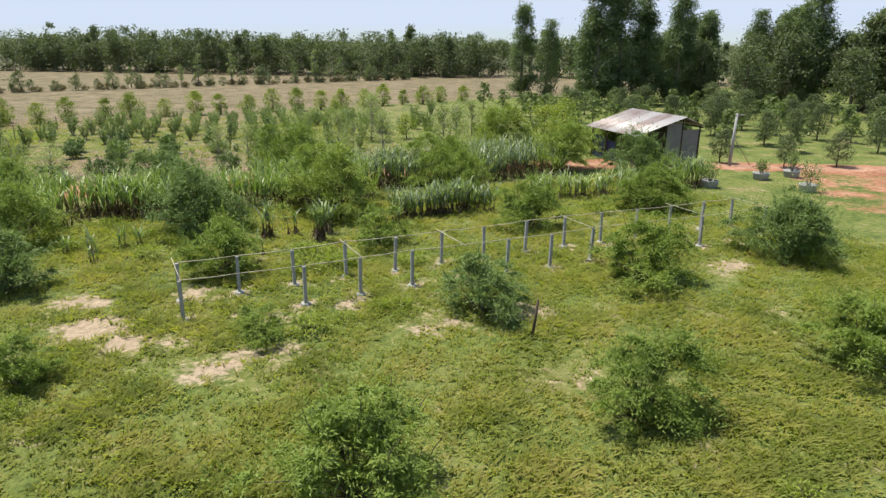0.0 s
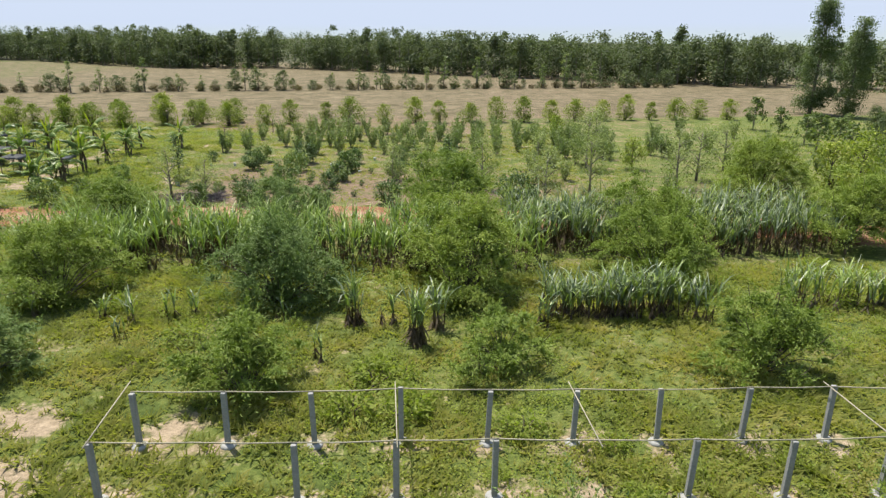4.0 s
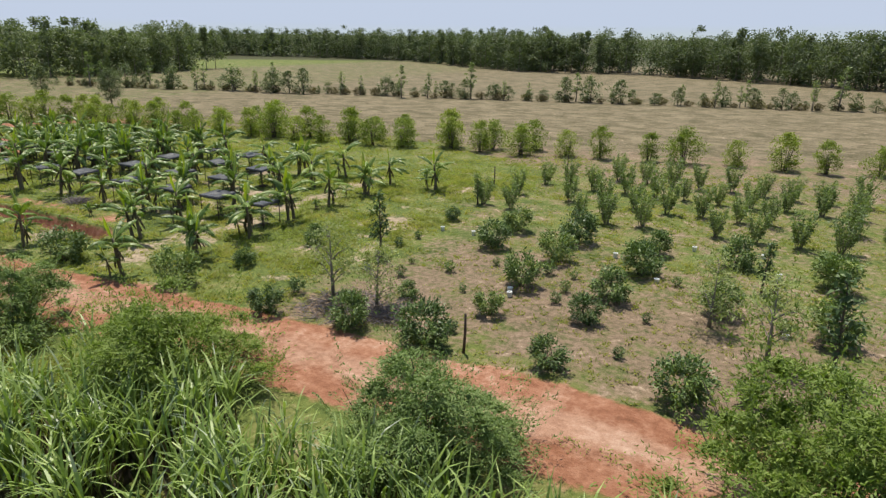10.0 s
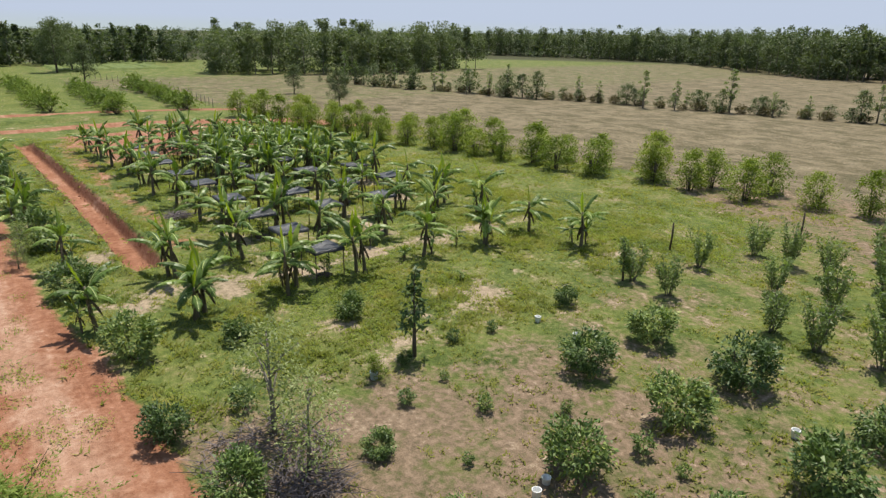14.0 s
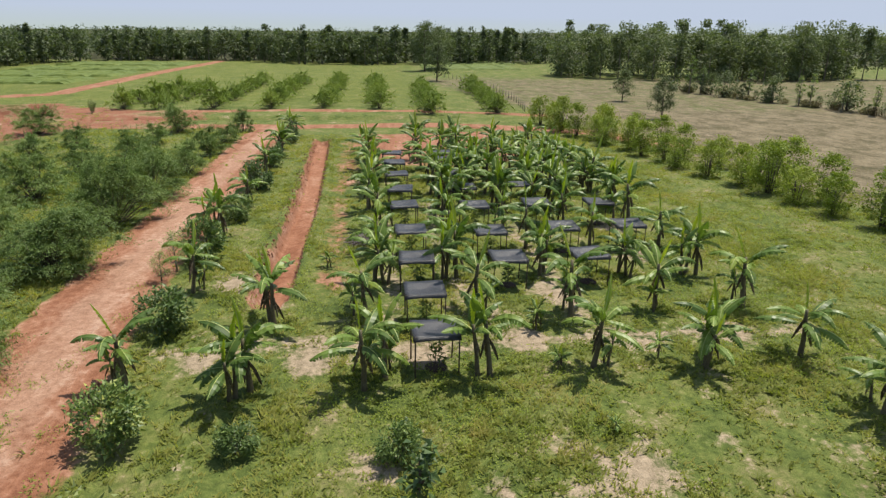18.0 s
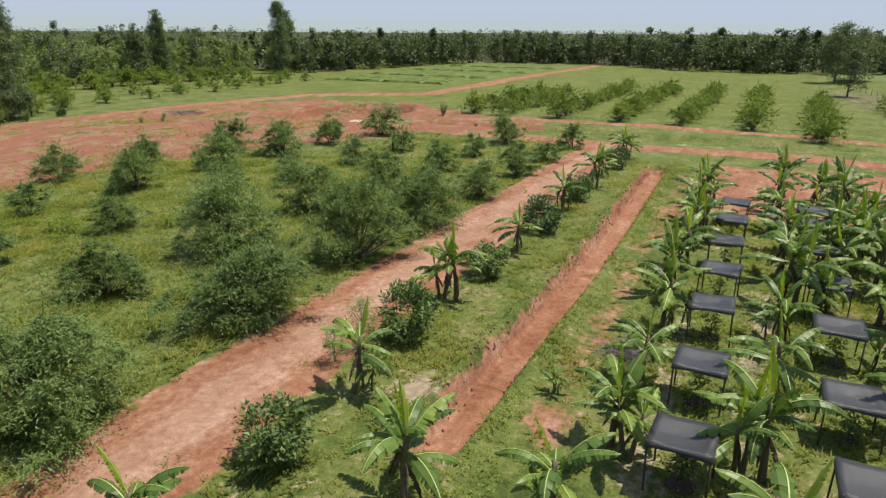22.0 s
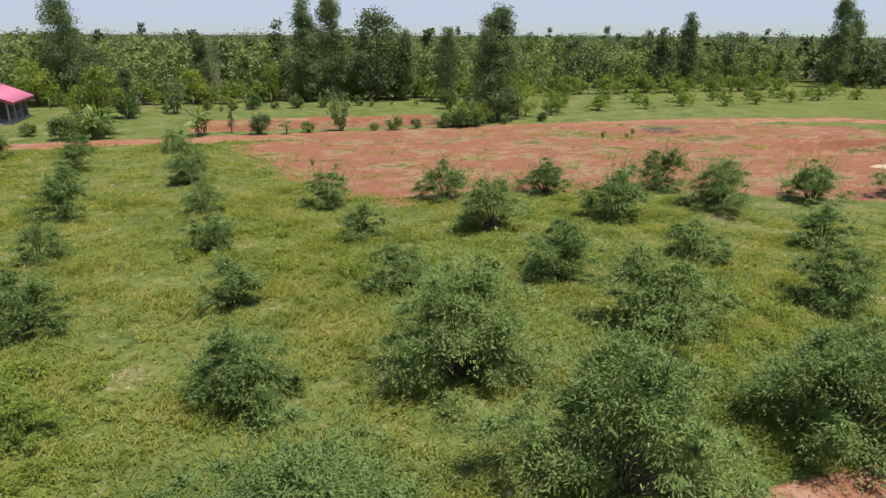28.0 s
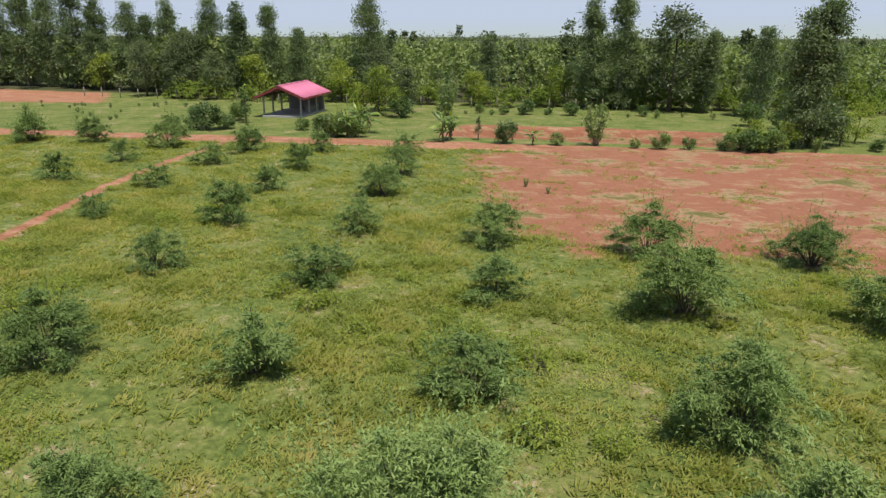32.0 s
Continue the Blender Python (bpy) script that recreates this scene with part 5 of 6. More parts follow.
# ---- dragon-fruit trellis ----
def trellis():
    root = thing("trellis", "grey concrete posts in two rows joined by pale rods", "trellis")
    bm = bmesh.new()
    box(bm, (-0.06, -0.06, -0.15), (0.06, 0.06, 1.45), 0.012)
    post = bm_mesh("post", bm, "concrete")
    pad_bm = bmesh.new()
    tube(pad_bm, [(0, 0, -0.05), (0, 0, 0.05), (0, 0, 0.07)], [0.2, 0.19, 0.13], 10)
    pad = bm_mesh("footing", pad_bm, "concrete", True)
    for y, gaps in ((22.05, (1, 5, 9, 10, 12)), (24.1, ())):
        for k in range(14):
            x = 0.1 + 2.06 * k
            yy = y + 0.03 * k + dice.uniform(-0.04, 0.04)
            if k not in gaps:
                p_ = part("post", post, root, m=pose(x, yy, ground(x, yy), dice.uniform(-2, 2), dice.uniform(-2, 2), dice.uniform(-8, 8)))
                part("footing", pad, p_)
        for k in range(0, 13):
            a, b = (0.1 + 2.06 * k - 0.05, y + 0.03 * k), (0.1 + 2.06 * (k + 1) + 0.05, y + 0.03 * (k + 1))
            za, zb = ground(*a) + 1.47, ground(*b) + 1.47
            part("rod", tube_mesh("rod", [(*a, za), ((a[0] + b[0]) / 2, (a[1] + b[1]) / 2 + 0.01, (za + zb) / 2 - 0.03), (*b, zb)], [0.016] * 3, "rod", 5), root)
    for k in (0, 3, 5, 8, 11, 13):
        a, b = (0.1 + 2.06 * k + 0.05, 21.75 + 0.03 * k), (0.1 + 2.06 * k - 0.15, 24.35 + 0.03 * k)
        part("rod", tube_mesh("rod", [(*a, 1.5), (*b, 1.53)], [0.016, 0.014], "rod", 5), root)
    return root


trellis()
bm = bmesh.new()
tube(bm, [(0, 0, -0.1), (0.04, 0.02, 0.7), (0.02, 0.0, 1.35)], [0.05, 0.045, 0.04], 7)
stake = new("wooden_stake", bm_mesh("wooden_stake", bm, "wood", True))
stake.matrix_basis = pose(10.2, 16.4, ground(10.2, 16.4), 3, 4, 0)
tagged(stake, "dark leaning wooden stake standing in the grass", "stake")
for x, y in ((-2.3, 47.75), (-9.4, 77.8), (-12.0, 70.5)):
    ob = new("wooden_stake", stake.data)
    ob.matrix_basis = pose(x, y, ground(x, y), -2, 1, 40)
    tagged(ob, "dark wooden stake beside an orchard bush", "stake")


# ---- tin-roofed shed ----
def corrugated(name, corners, mat, waves, thick=0.012, amp=0.022):
    """A ribbed roof sheet spanning four corners: eave a, eave b, ridge b, ridge a."""
    a, b, c, d = (Vector(p) for p in corners)
    bm = bmesh.new()
    n = waves * 4
    nor = (b - a).cross(d - a).normalized()
    low, high = [], []
    for k in range(n + 1):
        u = k / n
        o = nor * amp * math.sin(u * waves * math.tau)
        low.append([bm.verts.new(a.lerp(b, u) + o - nor * t) for t in (0, thick)])
        high.append([bm.verts.new(d.lerp(c, u) + o - nor * t) for t in (0, thick)])
    for k in range(n):
        bm.faces.new((low[k][0], low[k + 1][0], high[k + 1][0], high[k][0]))
        bm.faces.new((low[k][1], high[k][1], high[k + 1][1], low[k + 1][1]))
        bm.faces.new((low[k][0], low[k][1], low[k + 1][1], low[k + 1][0]))
        bm.faces.new((high[k][0], high[k + 1][0], high[k + 1][1], high[k][1]))
    return bm_mesh(name, bm, mat, True)


def shed():
    root = thing("farm_shed", "open timber shed with a pale rusted tin roof and blue tarpaulin", "shed", m=pose(*SHED_AT, ground(*SHED_AT[:2]), 0, 0, SHED_TURN))
    L, D = 3.1, 2.7
    hi, lo, back = 3.75, 2.45, 3.0
    for k in range(5):
        u0, u1 = -L - 0.4 + k * (2 * L + 0.8) / 5, -L - 0.4 + (k + 1) * (2 * L + 0.8) / 5 + 0.05
        part("roof_sheet", corrugated("roof_sheet", ((u0, -D - 0.5, lo + 0.008 * (k % 2)), (u1, -D - 0.5, lo + 0.008 * (k % 2)), (u1, 1.2, hi + 0.008 * (k % 2)), (u0, 1.2, hi + 0.008 * (k % 2))), "zinc", 6), root)
    part("roof_sheet", corrugated("roof_sheet", ((L + 0.4, 3.0, back), (-L - 0.4, 3.0, back), (-L - 0.4, 1.15, hi - 0.03), (L + 0.4, 1.15, hi - 0.03)), "zinc", 24), root)
    for x in (-L, -1.0, 1.0, L):
        for y, h in ((-D, lo + 0.06), (1.2, hi - 0.06), (2.8, back)):
            part("post", tube_mesh("post", [(x, y, -0.1), (x, y, h)], [0.07, 0.06], "wood", 7), root)
    for y, h in ((-D, lo + 0.02), (1.2, hi - 0.09), (2.8, back - 0.03)):
        part("beam", box_mesh("beam", (-L - 0.3, y - 0.05, h - 0.1), (L + 0.3, y + 0.05, h), "wood"), root)
    for x in (-L, 0, L):
        part("rafter", tube_mesh("rafter", [(x, -D - 0.4, lo - 0.03), (x, 1.2, hi - 0.07)], [0.045, 0.045], "wood", 5), root)
    part("wall_panel", box_mesh("wall_panel", (L - 0.02, -0.2, 0.25), (L + 0.03, 1.1, hi - 0.5), "board"), root, "grey weathered board wall")
    part("wall_panel", box_mesh("wall_panel", (L - 0.02, 1.14, 0.25), (L + 0.03, 2.7, back - 0.25), "board"), root, "grey weathered board wall")
    part("wall_panel", box_mesh("wall_panel", (-L, 2.72, 0.2), (L, 2.77, 2.6), "wood"), root, "dark plank back wall")
    for x0, x1, h in ((-L, -1.4, 1.75), (-1.3, 0.2, 1.5)):
        bm = bmesh.new()
        n = 14
        v = [[bm.verts.new((x0 + (x1 - x0) * k / n, -D + 0.1 + 0.06 * math.sin(k * 1.7) * (1 - j * 0.35), h * (1 - j / 3) + 0.05)) for j in range(4)] for k in range(n + 1)]
        for k in range(n):
            for j in range(3):
                bm.faces.new((v[k][j], v[k + 1][j], v[k + 1][j + 1], v[k][j + 1]))
        part("tarpaulin", bm_mesh("tarpaulin", bm, "tarp", True), root, "dark blue hanging tarpaulin")
    part("workbench", box_mesh("workbench", (-0.6, -0.2, 0.7), (2.4, 0.8, 0.8), "wood"), root)
    for x in (-0.4, 2.2):
        part("bench_leg", box_mesh("bench_leg", (x, 0.0, 0.0), (x + 0.1, 0.6, 0.7), "wood"), root)
    return root


SHED_AT, SHED_TURN = (35.4, 42.0), -94
shed()


# ---- red-roofed pavilion ----
def pavilion():
    root = thing("pavilion", "open pavilion with a rose-red gable roof on a concrete slab", "pavilion", m=pose(*PAV_AT, ground(*PAV_AT), 0, 0, PAV_TURN))
    W, L, eave, ridge = 2.3, 4.1, 2.6, 3.75
    part("slab", box_mesh("slab", (-W - 0.2, -L - 0.2, -0.2), (W + 0.2, L + 0.2, 0.22), "concrete", 0.03), root)
    for s in (-1, 1):
        c = ((s * (W + 0.8), -s * -(L + 0.9), eave - 0.2), (s * (W + 0.8), -s * (L + 0.9), eave - 0.2), (0, -s * (L + 0.9), ridge), (0, s * (L + 0.9), ridge))
        part("roof_slope", corrugated("roof_slope", c, "rose_roof", 34, 0.02, 0.02), root, "rose-red ribbed metal roof slope")
    for y in (-L - 0.88, L + 0.88):
        bm = bmesh.new()
        for dy in (-0.03, 0.03):
            for p_ in ((-W - 0.8, eave - 0.28), (0, ridge - 0.06), (W + 0.8, eave - 0.28), (W + 0.8, eave - 0.48), (0, ridge - 0.3), (-W - 0.8, eave - 0.48)):
                bm.verts.new((p_[0], y + dy, p_[1]))
        bm.verts.ensure_lookup_table()
        for f in ((0, 1, 4, 5), (1, 2, 3, 4), (6, 11, 10, 7), (7, 10, 9, 8), (0, 6, 7, 1), (1, 7, 8, 2), (5, 4, 10, 11), (4, 3, 9, 10), (2, 8, 9, 3), (0, 5, 11, 6)):
            bm.faces.new([bm.verts[k] for k in f])
        part("fascia", bm_mesh("fascia", bm, "maroon"), root, "maroon gable fascia")
    for s in (-1, 1):
        part("fascia", box_mesh("fascia", (s * (W + 0.82) - 0.02, -L - 0.85, eave - 0.42), (s * (W + 0.82) + 0.02, L + 0.85, eave - 0.24), "maroon"), root, "maroon eave fascia")
    part("ridge_cap", box_mesh("ridge_cap", (-0.16, -L - 0.9, ridge - 0.01), (0.16, L + 0.9, ridge + 0.05), "rose_roof", 0.02), root)
    post = box_mesh("post", (-0.09, -0.09, 0.2), (0.09, 0.09, eave + 0.02), "concrete")
    for x in (-W, W):
        for y in (-L, -L / 3, L / 3, L):
            part("post", post, root, m=Matrix.Translation((x, y, 0)))
    for x in (-W, W):
        part("beam", box_mesh("beam", (x - 0.06, -L - 0.4, eave - 0.08), (x + 0.06, L + 0.4, eave + 0.06), "steel"), root)
    for y in (-L, -L / 3, L / 3, L):
        part("tie_beam", box_mesh("tie_beam", (-W, y - 0.05, eave - 0.02), (W, y + 0.05, eave + 0.08), "steel"), root)
        part("king_post", box_mesh("king_post", (-0.05, y - 0.04, eave + 0.08), (0.05, y + 0.04, ridge - 0.04), "steel"), root)
    part("back_wall", box_mesh("back_wall", (-W + 0.1, -L - 0.06, 0.22), (W - 0.1, -L + 0.06, 1.9), "board"), root, "low grey board wall")
    part("counter", box_mesh("counter", (-W + 0.3, -L + 1.0, 0.22), (-W + 1.1, -L + 4.0, 1.0), "board"), root)
    return root


PAV_AT, PAV_TURN = (-2.4, -36.4), 1
pavilion()


# ---- poles, pots and small things ----
pole = thing("utility_pole", "weathered concrete utility pole with a crossarm and stay", "pole", m=pose(40.5, 37.8, ground(40.5, 37.8), 0, 2, 20))
part("shaft", tube_mesh("shaft", [(0, 0, -0.2), (0, 0, 4.0)], [0.13, 0.09], "concrete", 8), pole)
part("crossarm", box_mesh("crossarm", (-0.1, -0.05, 3.8), (1.4, 0.05, 3.9), "board"), pole)
part("stay", tube_mesh("stay", [(0.05, 0, 2.2), (1.7, -0.9, 0.02)], [0.03, 0.03], "rod", 5), pole)


def tub_planter(x, y, scale=1.0):
    root = thing("tub_planter", "round grey concrete tub planted with a flowering shrub", "planter", "tub planters by the shed", m=pose(x, y, ground(x, y)))
    bm = bmesh.new()
    prof = [(0.42, 0.0), (0.5, 0.1), (0.55, 0.4), (0.58, 0.48), (0.5, 0.48), (0.48, 0.4)]
    rings = [[bm.verts.new((r * math.cos(k * math.tau / 18), r * math.sin(k * math.tau / 18), z)) for k in range(18)] for r, z in prof]
    for a, b in zip(rings, rings[1:]):
        for k in range(18):
            bm.faces.new((a[k], a[(k + 1) % 18], b[(k + 1) % 18], b[k]))
    bm.faces.new(rings[-1])
    part("tub", bm_mesh("tub", bm, "concrete", True), root)
    rng = np.random.default_rng(int(x * 10))
    stems, tips = branch_mesh("stem", rng, 6, 0.5 * scale, 1.5 * scale, 0.03, "pale_bark", 0.2)
    part("stem", stems, root, m=Matrix.Translation((0, 0, 0.4)))
    p, off = clumps(rng, tips[:, 2:].reshape(-1, 3), 22, 0.16)
    part("crown", quads_mesh("tub_crown", leaves(rng, p + np.array([0, 0, 0.4]), 0.16, 0.07, off, 0.4), ["guava"]), root)


for x, y, s in ((38.7, 33.2, 0.6), (38.3, 29.1, 1.0), (33.2, 32.4, 0.8), (41.2, 32.8, 1.0)):
    tub_planter(x, y, s)


def bucket(mat, name):
    bm = bmesh.new()
    prof = [(0.13, 0.0), (0.145, 0.02), (0.17, 0.3), (0.18, 0.31), (0.175, 0.33), (0.155, 0.33), (0.15, 0.3), (0.12, 0.05)]
    rings = [[bm.verts.new((r * math.cos(k * math.tau / 16), r * math.sin(k * math.tau / 16), z)) for k in range(16)] for r, z in prof]
    for a, b in zip(rings, rings[1:]):
        for k in range(16):
            bm.faces.new((a[k], a[(k + 1) % 16], b[(k + 1) % 16], b[k]))
    bm.faces.new(rings[-1])
    return bm_mesh(name, bm, mat, True)


WB, BB_ = bucket("white", "bucket"), bucket("blue", "bucket")
for k, (x, y) in enumerate(((-3.2, 53.4), (-9.77, 59.57), (-7.95, 59.55), (-3.0, 52.9), (1.6, 57.6), (2.2, 63.0), (5.2, 63.5), (6.0, 60.8), (-0.8, 60.0), (6.6, 54.2))):
    ob = new("bucket", WB)
    ob.matrix_basis = pose(x, y, ground(x, y)) @ Matrix.Diagonal((0.65, 0.65, dice.uniform(0.5, 0.8), 1))
    tagged(ob, "small white plastic tub on dry ground", "bucket", "tubs in the orchard")
ob = new("bucket", BB_)
ob.matrix_basis = pose(-9.66, 52.72, ground(-9.66, 52.72)) @ Matrix.Diagonal((0.75, 0.75, 0.8, 1))
tagged(ob, "faded pale blue plastic pot holding a sapling", "bucket")
spread(YG, [(-9.66, 52.72, .34)], "small lime-green sapling in a plastic pot", "sapling", "", dice)

def brush_pile(seed, x, y, reach):
    """A low heap of cut grey twigs."""
    rng = np.random.default_rng(seed)
    bm = bmesh.new()
    for k in range(230):
        a, d = rng.uniform(0, math.tau), reach * math.sqrt(rng.random())
        p0 = np.array([d * math.cos(a), d * math.sin(a), 0.04 + 0.3 * rng.random() * (1 - d / reach) + 0.04])
        b = rng.uniform(0, math.tau)
        p1 = p0 + np.array([math.cos(b), math.sin(b), rng.uniform(-0.05, 0.35)]) * rng.uniform(0.4, 0.9)
        p1[2] = max(p1[2], 0.03)
        tube(bm, [p0, (p0 + p1) / 2 + rng.normal(size=3) * 0.04, p1], [0.014, 0.01, 0.005], 3, False)
    ob = new("brushwood", bm_mesh("brushwood", bm, "twig"))
    ob.matrix_basis = pose(x, y, ground(x, y) - 0.02)
    tagged(ob, "low heap of grey dead brushwood under a thin tree", "brushwood", kind="stuff")


brush_pile(1, -7.9, 48.7, 1.6)
brush_pile(2, -6.2, 48.9, 0.9)
brush_pile(3, -30.8, 53.0, 0.5)
brush_pile(4, -70.0, -7.8, 1.9)

# fence posts of the field beyond the bananas, and along the south wood
fp = tube_mesh("fence_post", [(0, 0, -0.1), (0.02, 0, 1.1)], [0.05, 0.045], "pale_bark", 6)
fence = thing("field_fence", "thin row of pale wooden fence posts with wire", "fence", m=pose(0, 0, 0))
for k in range(26):
    x, y = -84 - 2.6 * k, 72.5 + 0.35 * k - 0.02 * k * k
    part("post", fp, fence, m=pose(x, y, ground(x, y)))
fence2 = thing("wood_fence", "row of pale concrete fence posts before the wood", "fence", m=pose(0, 0, 0))
for k in range(40):
    x, y = 40 - 3.5 * k, -47.5 - (0.12 * (k - 12) if k > 12 else -0.5 * (k - 12))
    part("post", fp, fence2, m=pose(x, y, ground(x, y)) @ Matrix.Diagonal((1.3, 1.3, 1.3, 1)))


heap = bmesh.new()
bmesh.ops.create_uvsphere(heap, u_segments=28, v_segments=14, radius=1.0)
for v_ in heap.verts:
    a_ = math.atan2(v_.co.y, v_.co.x)
    v_.co.x, v_.co.y, v_.co.z = v_.co.x * 2.0 * (1 + 0.15 * math.sin(3 * a_)), v_.co.y * 1.7, max(v_.co.z, -0.3) * 1.35 + 0.1 * math.sin(4 * a_)
M["heap"] = surface("pale_heap_sand", [(0.3, (0.36, 0.26, 0.17)), (0.7, (0.5, 0.39, 0.27))], 2.0, 0.95, bump=0.6)
ob = new("sand_heap", bm_mesh("sand_heap", heap, "heap", True))
ob.matrix_basis = pose(-76.4, 12.4, ground(-76.4, 12.4), 0, 0, 20)
tagged(ob, "heap of pale yellow sand dumped in the red pit", "sand heap", kind="stuff")


# ---- trees ----
EU = [tree(401 + k, "eucalypt", "eucalypt_tree", 14, (2.4, 2.7, 2.1)[k], 18000, 0.27, 0.06, True, "pale_bark", 150, 0.55, 0.72) for k in range(3)]
BT = [tree(421 + k, "woods", "broadleaf_tree", 9, 3.0, 5200, 0.32, 0.2, False, "bark", 74, 0.25, 0.75) for k in range(3)]
TK = [tree(431 + k, "teak", "teak_sapling", 2.7, 0.95, 420, 0.34, 0.22, False, "pale_bark", 26, 0.35, 0.8) for k in range(3)]
tall = [(-57.2, -21.2, 1.03), (-56.0, -20.3, .85), (-39.3, -50, 1.1), (-42.5, -50.5, 1.05), (-58.7, -45, .85), (-112, -59.5, 1.1), (-140.7, -52, 1.05), (-147, -54, .9), (-53, -48.5, .8),
        (-24.5, -54.5, .75), (-6, -56, .95), (14, -57, 1.05), (10, -58, .9), (20, -59.5, 1.1), (30, -62, 1.15), (34, -63, .95), (40, -66, 1.2), (46, -66.5, 1.15), (52, -68, 1.2), (58, -70, 1.25), (64, -70, 1.2), (70, -71, 1.25), (4, -55.5, .8)]
spread(EU, tall, "tall narrow dark eucalypt with a ragged crown", "tree", "tall eucalypts to the south", dice)
east = [(59.7, 104.3, 1.05), (62.5, 100.5, .88), (65.5, 93.0, 1.02), (62.5, 86.4, 1.45), (66.3, 85.2, 1.4), (70.2, 84.0, 1.3), (74.5, 82, 1.1)]
spread(EU, east, "tall dense dark eucalypt standing alone before the wood", "tree", "eastern stand of tall trees", dice, (0.96, 1.04))
stand = [[], []]
for k in range(44):
    t = (k // 2) / 21
    stand[k % 2].append((76 + 32 * t + dice.uniform(-1.5, 9), 82 - 40 * t + dice.uniform(-1.5, 10), dice.uniform(0.85, 1.25) if k % 2 else dice.uniform(1.1, 1.5)))
spread(BT, stand[0], "broad leafy tree among the eastern eucalypts", "tree", "broadleaf trees of the eastern stand", dice)
spread(EU, stand[1], "tall ragged eucalypt in the eastern stand", "tree", "eastern stand of tall trees", dice)
spread(BT, [(-49.0, -49, 1.65), (-12.2, -41, .75), (-15.6, -41, .55), (24, -56, 1.0), (76, 70, 1.1), (84, 60, 1.0), (88, 52, 1.0), (-76.8, 87.5, .55), (-137, 66, .8), (-172, 66, 1.25), (-178, 70, 1.2), (-97, 90, .55)],
       "broad leafy green tree with dark shade below", "tree", "single broadleaf trees", dice)
mids = [(41, 39.3, .3), (44, 35.8, .28), (51.3, 41.5, .4), (60, 45.6, .4), (53, 52, .45), (52, 44.8, .33), (65, 53, .45), (70, 46.5, .45), (60, 55, .45), (48, 34.4, .3), (47, 58, .42), (56, 62, .42), (64, 62, .45), (72, 56, .45), (55, 70, .4), (62, 74, .42), (70, 70, .45), (45, 66, .4), (52, 78, .4), (76, 48, .45), (68, 40, .4), (58, 38, .36)]
spread(BT, mids, "rounded dark fruit tree beyond the shed", "tree", "fruit trees beyond the shed", dice)
behind = [(40 + 4.4 * i_ + dice.uniform(-1, 1) + (0.5 * j), 50 + 5.0 * j + dice.uniform(-1.2, 1.2) - 1.2 * i_, dice.uniform(0.75, 1.2)) for i_ in range(9) for j in range(8)]
spread(TK, behind, "young teak sapling with large pale leaves behind the shed", "sapling", "grove behind the shed", dice)
verge = [(1.0, -20.7, 2.1), (2.8, -21.5, 1.6), (-0.6, -21.6, 1.3), (0.9, -28.0, 1.7), (-8.7, -22.7, 1.0), (-12.4, -19.2, 1.7), (-14.2, -18.9, 1.9), (-15.8, -18.7, 1.8), (-30.1, -17.7, 1.5), (-34.8, -17.2, .9), (-41.6, -16.9, .7), (-43.7, -16.9, 1.1),
         (-46.1, -16.8, .9), (-49.1, -16.8, 1.3), (-51.0, -16.9, 1.5), (-52.6, -17.1, 1.5), (-16.3, -35.5, 2.2), (-30.7, -41.6, 1.6), (-36.3, -41.6, 1.3), (-24.9, -42.4, 1.0), (-55.7, -34.7, 1.8), (-58, -33, 1.4), (-28, -41, .9), (-33.5, -42, .8), (-40, -41.8, 1.0), (-45, -42.5, .9), (5.5, -22, 1.0), (-62, -19.5, .8)]
spread(CI, verge, "leafy green bush on the bank of the south road", "bush", "bushes on the south road", dice)
spread(BT, [(23.4, -54.0, .95), (30, -55, .9), (16.5, -52, .75)], "broad spreading green tree at the edge of the wood", "tree", "broad trees at the wood edge", dice)
spread(BA, [(-13.2, -22.3, 1.25), (-14.6, -22.6, 1.4), (-16.0, -22.2, 1.3), (-12.2, -22.9, 1.1)], "banana plant in a clump near the pavilion", "banana plant", "banana clump by the pavilion", dice)
spread([TS], [(-0.9, -26.0, 1.35), (-20.3, -44.5, 1.5), (-27.5, -19.2, .7)], "tall dark young tree with a leafy column", "sapling", "columnar young trees to the south", dice)
scrub = [(-70 - 2.6 * k + dice.uniform(-1, 1), -50 + dice.uniform(-2, 1.5), dice.uniform(1.0, 1.9)) for k in range(22)] + [(-66 + 3.1 * k + dice.uniform(-1, 1), -51.5 + dice.uniform(-1.5, 1), dice.uniform(0.9, 1.7)) for k in range(30)]
spread(AF, scrub, "bushy green undergrowth along the foot of the wood", "shrub", "undergrowth of the south wood", dice)
spread(AF, [(-50.5, -18.2, 1.0), (-52.0, -17.9, 1.1), (-53.5, -18.4, .9)], "bright leafy shrub at the foot of the tall eucalypt", "shrub", "shrubs under the eucalypt", dice)
spread(YG, [(-13.2, -36.1, 2.0), (-11.0, -37.5, 1.5), (-52, -19.0, .9), (-54.5, -19.0, .9), (-57, -24, 1.4), (-62, -24, 1.3), (-60, -22, 1.0), (-66, -25, 1.2), (44, -64, 2.6), (27, -60, 3.0), (12, -55, 2.6), (-3, -53, 2.2), (-23, -51, 2.0), (-34, -52, 1.9), (-70, -50, 2.1)], "bright green bushy tree in the sun", "tree", "bright green trees to the south", dice)
spread(VB, [(-38.2, -17.6, 2.3), (-21.2, -38.4, 2.3), (-13.5, -18.2, 1.6), (-56.5, -17.4, .8)], "slender upright young tree on the bank", "tree", "slender trees on the south road", dice)
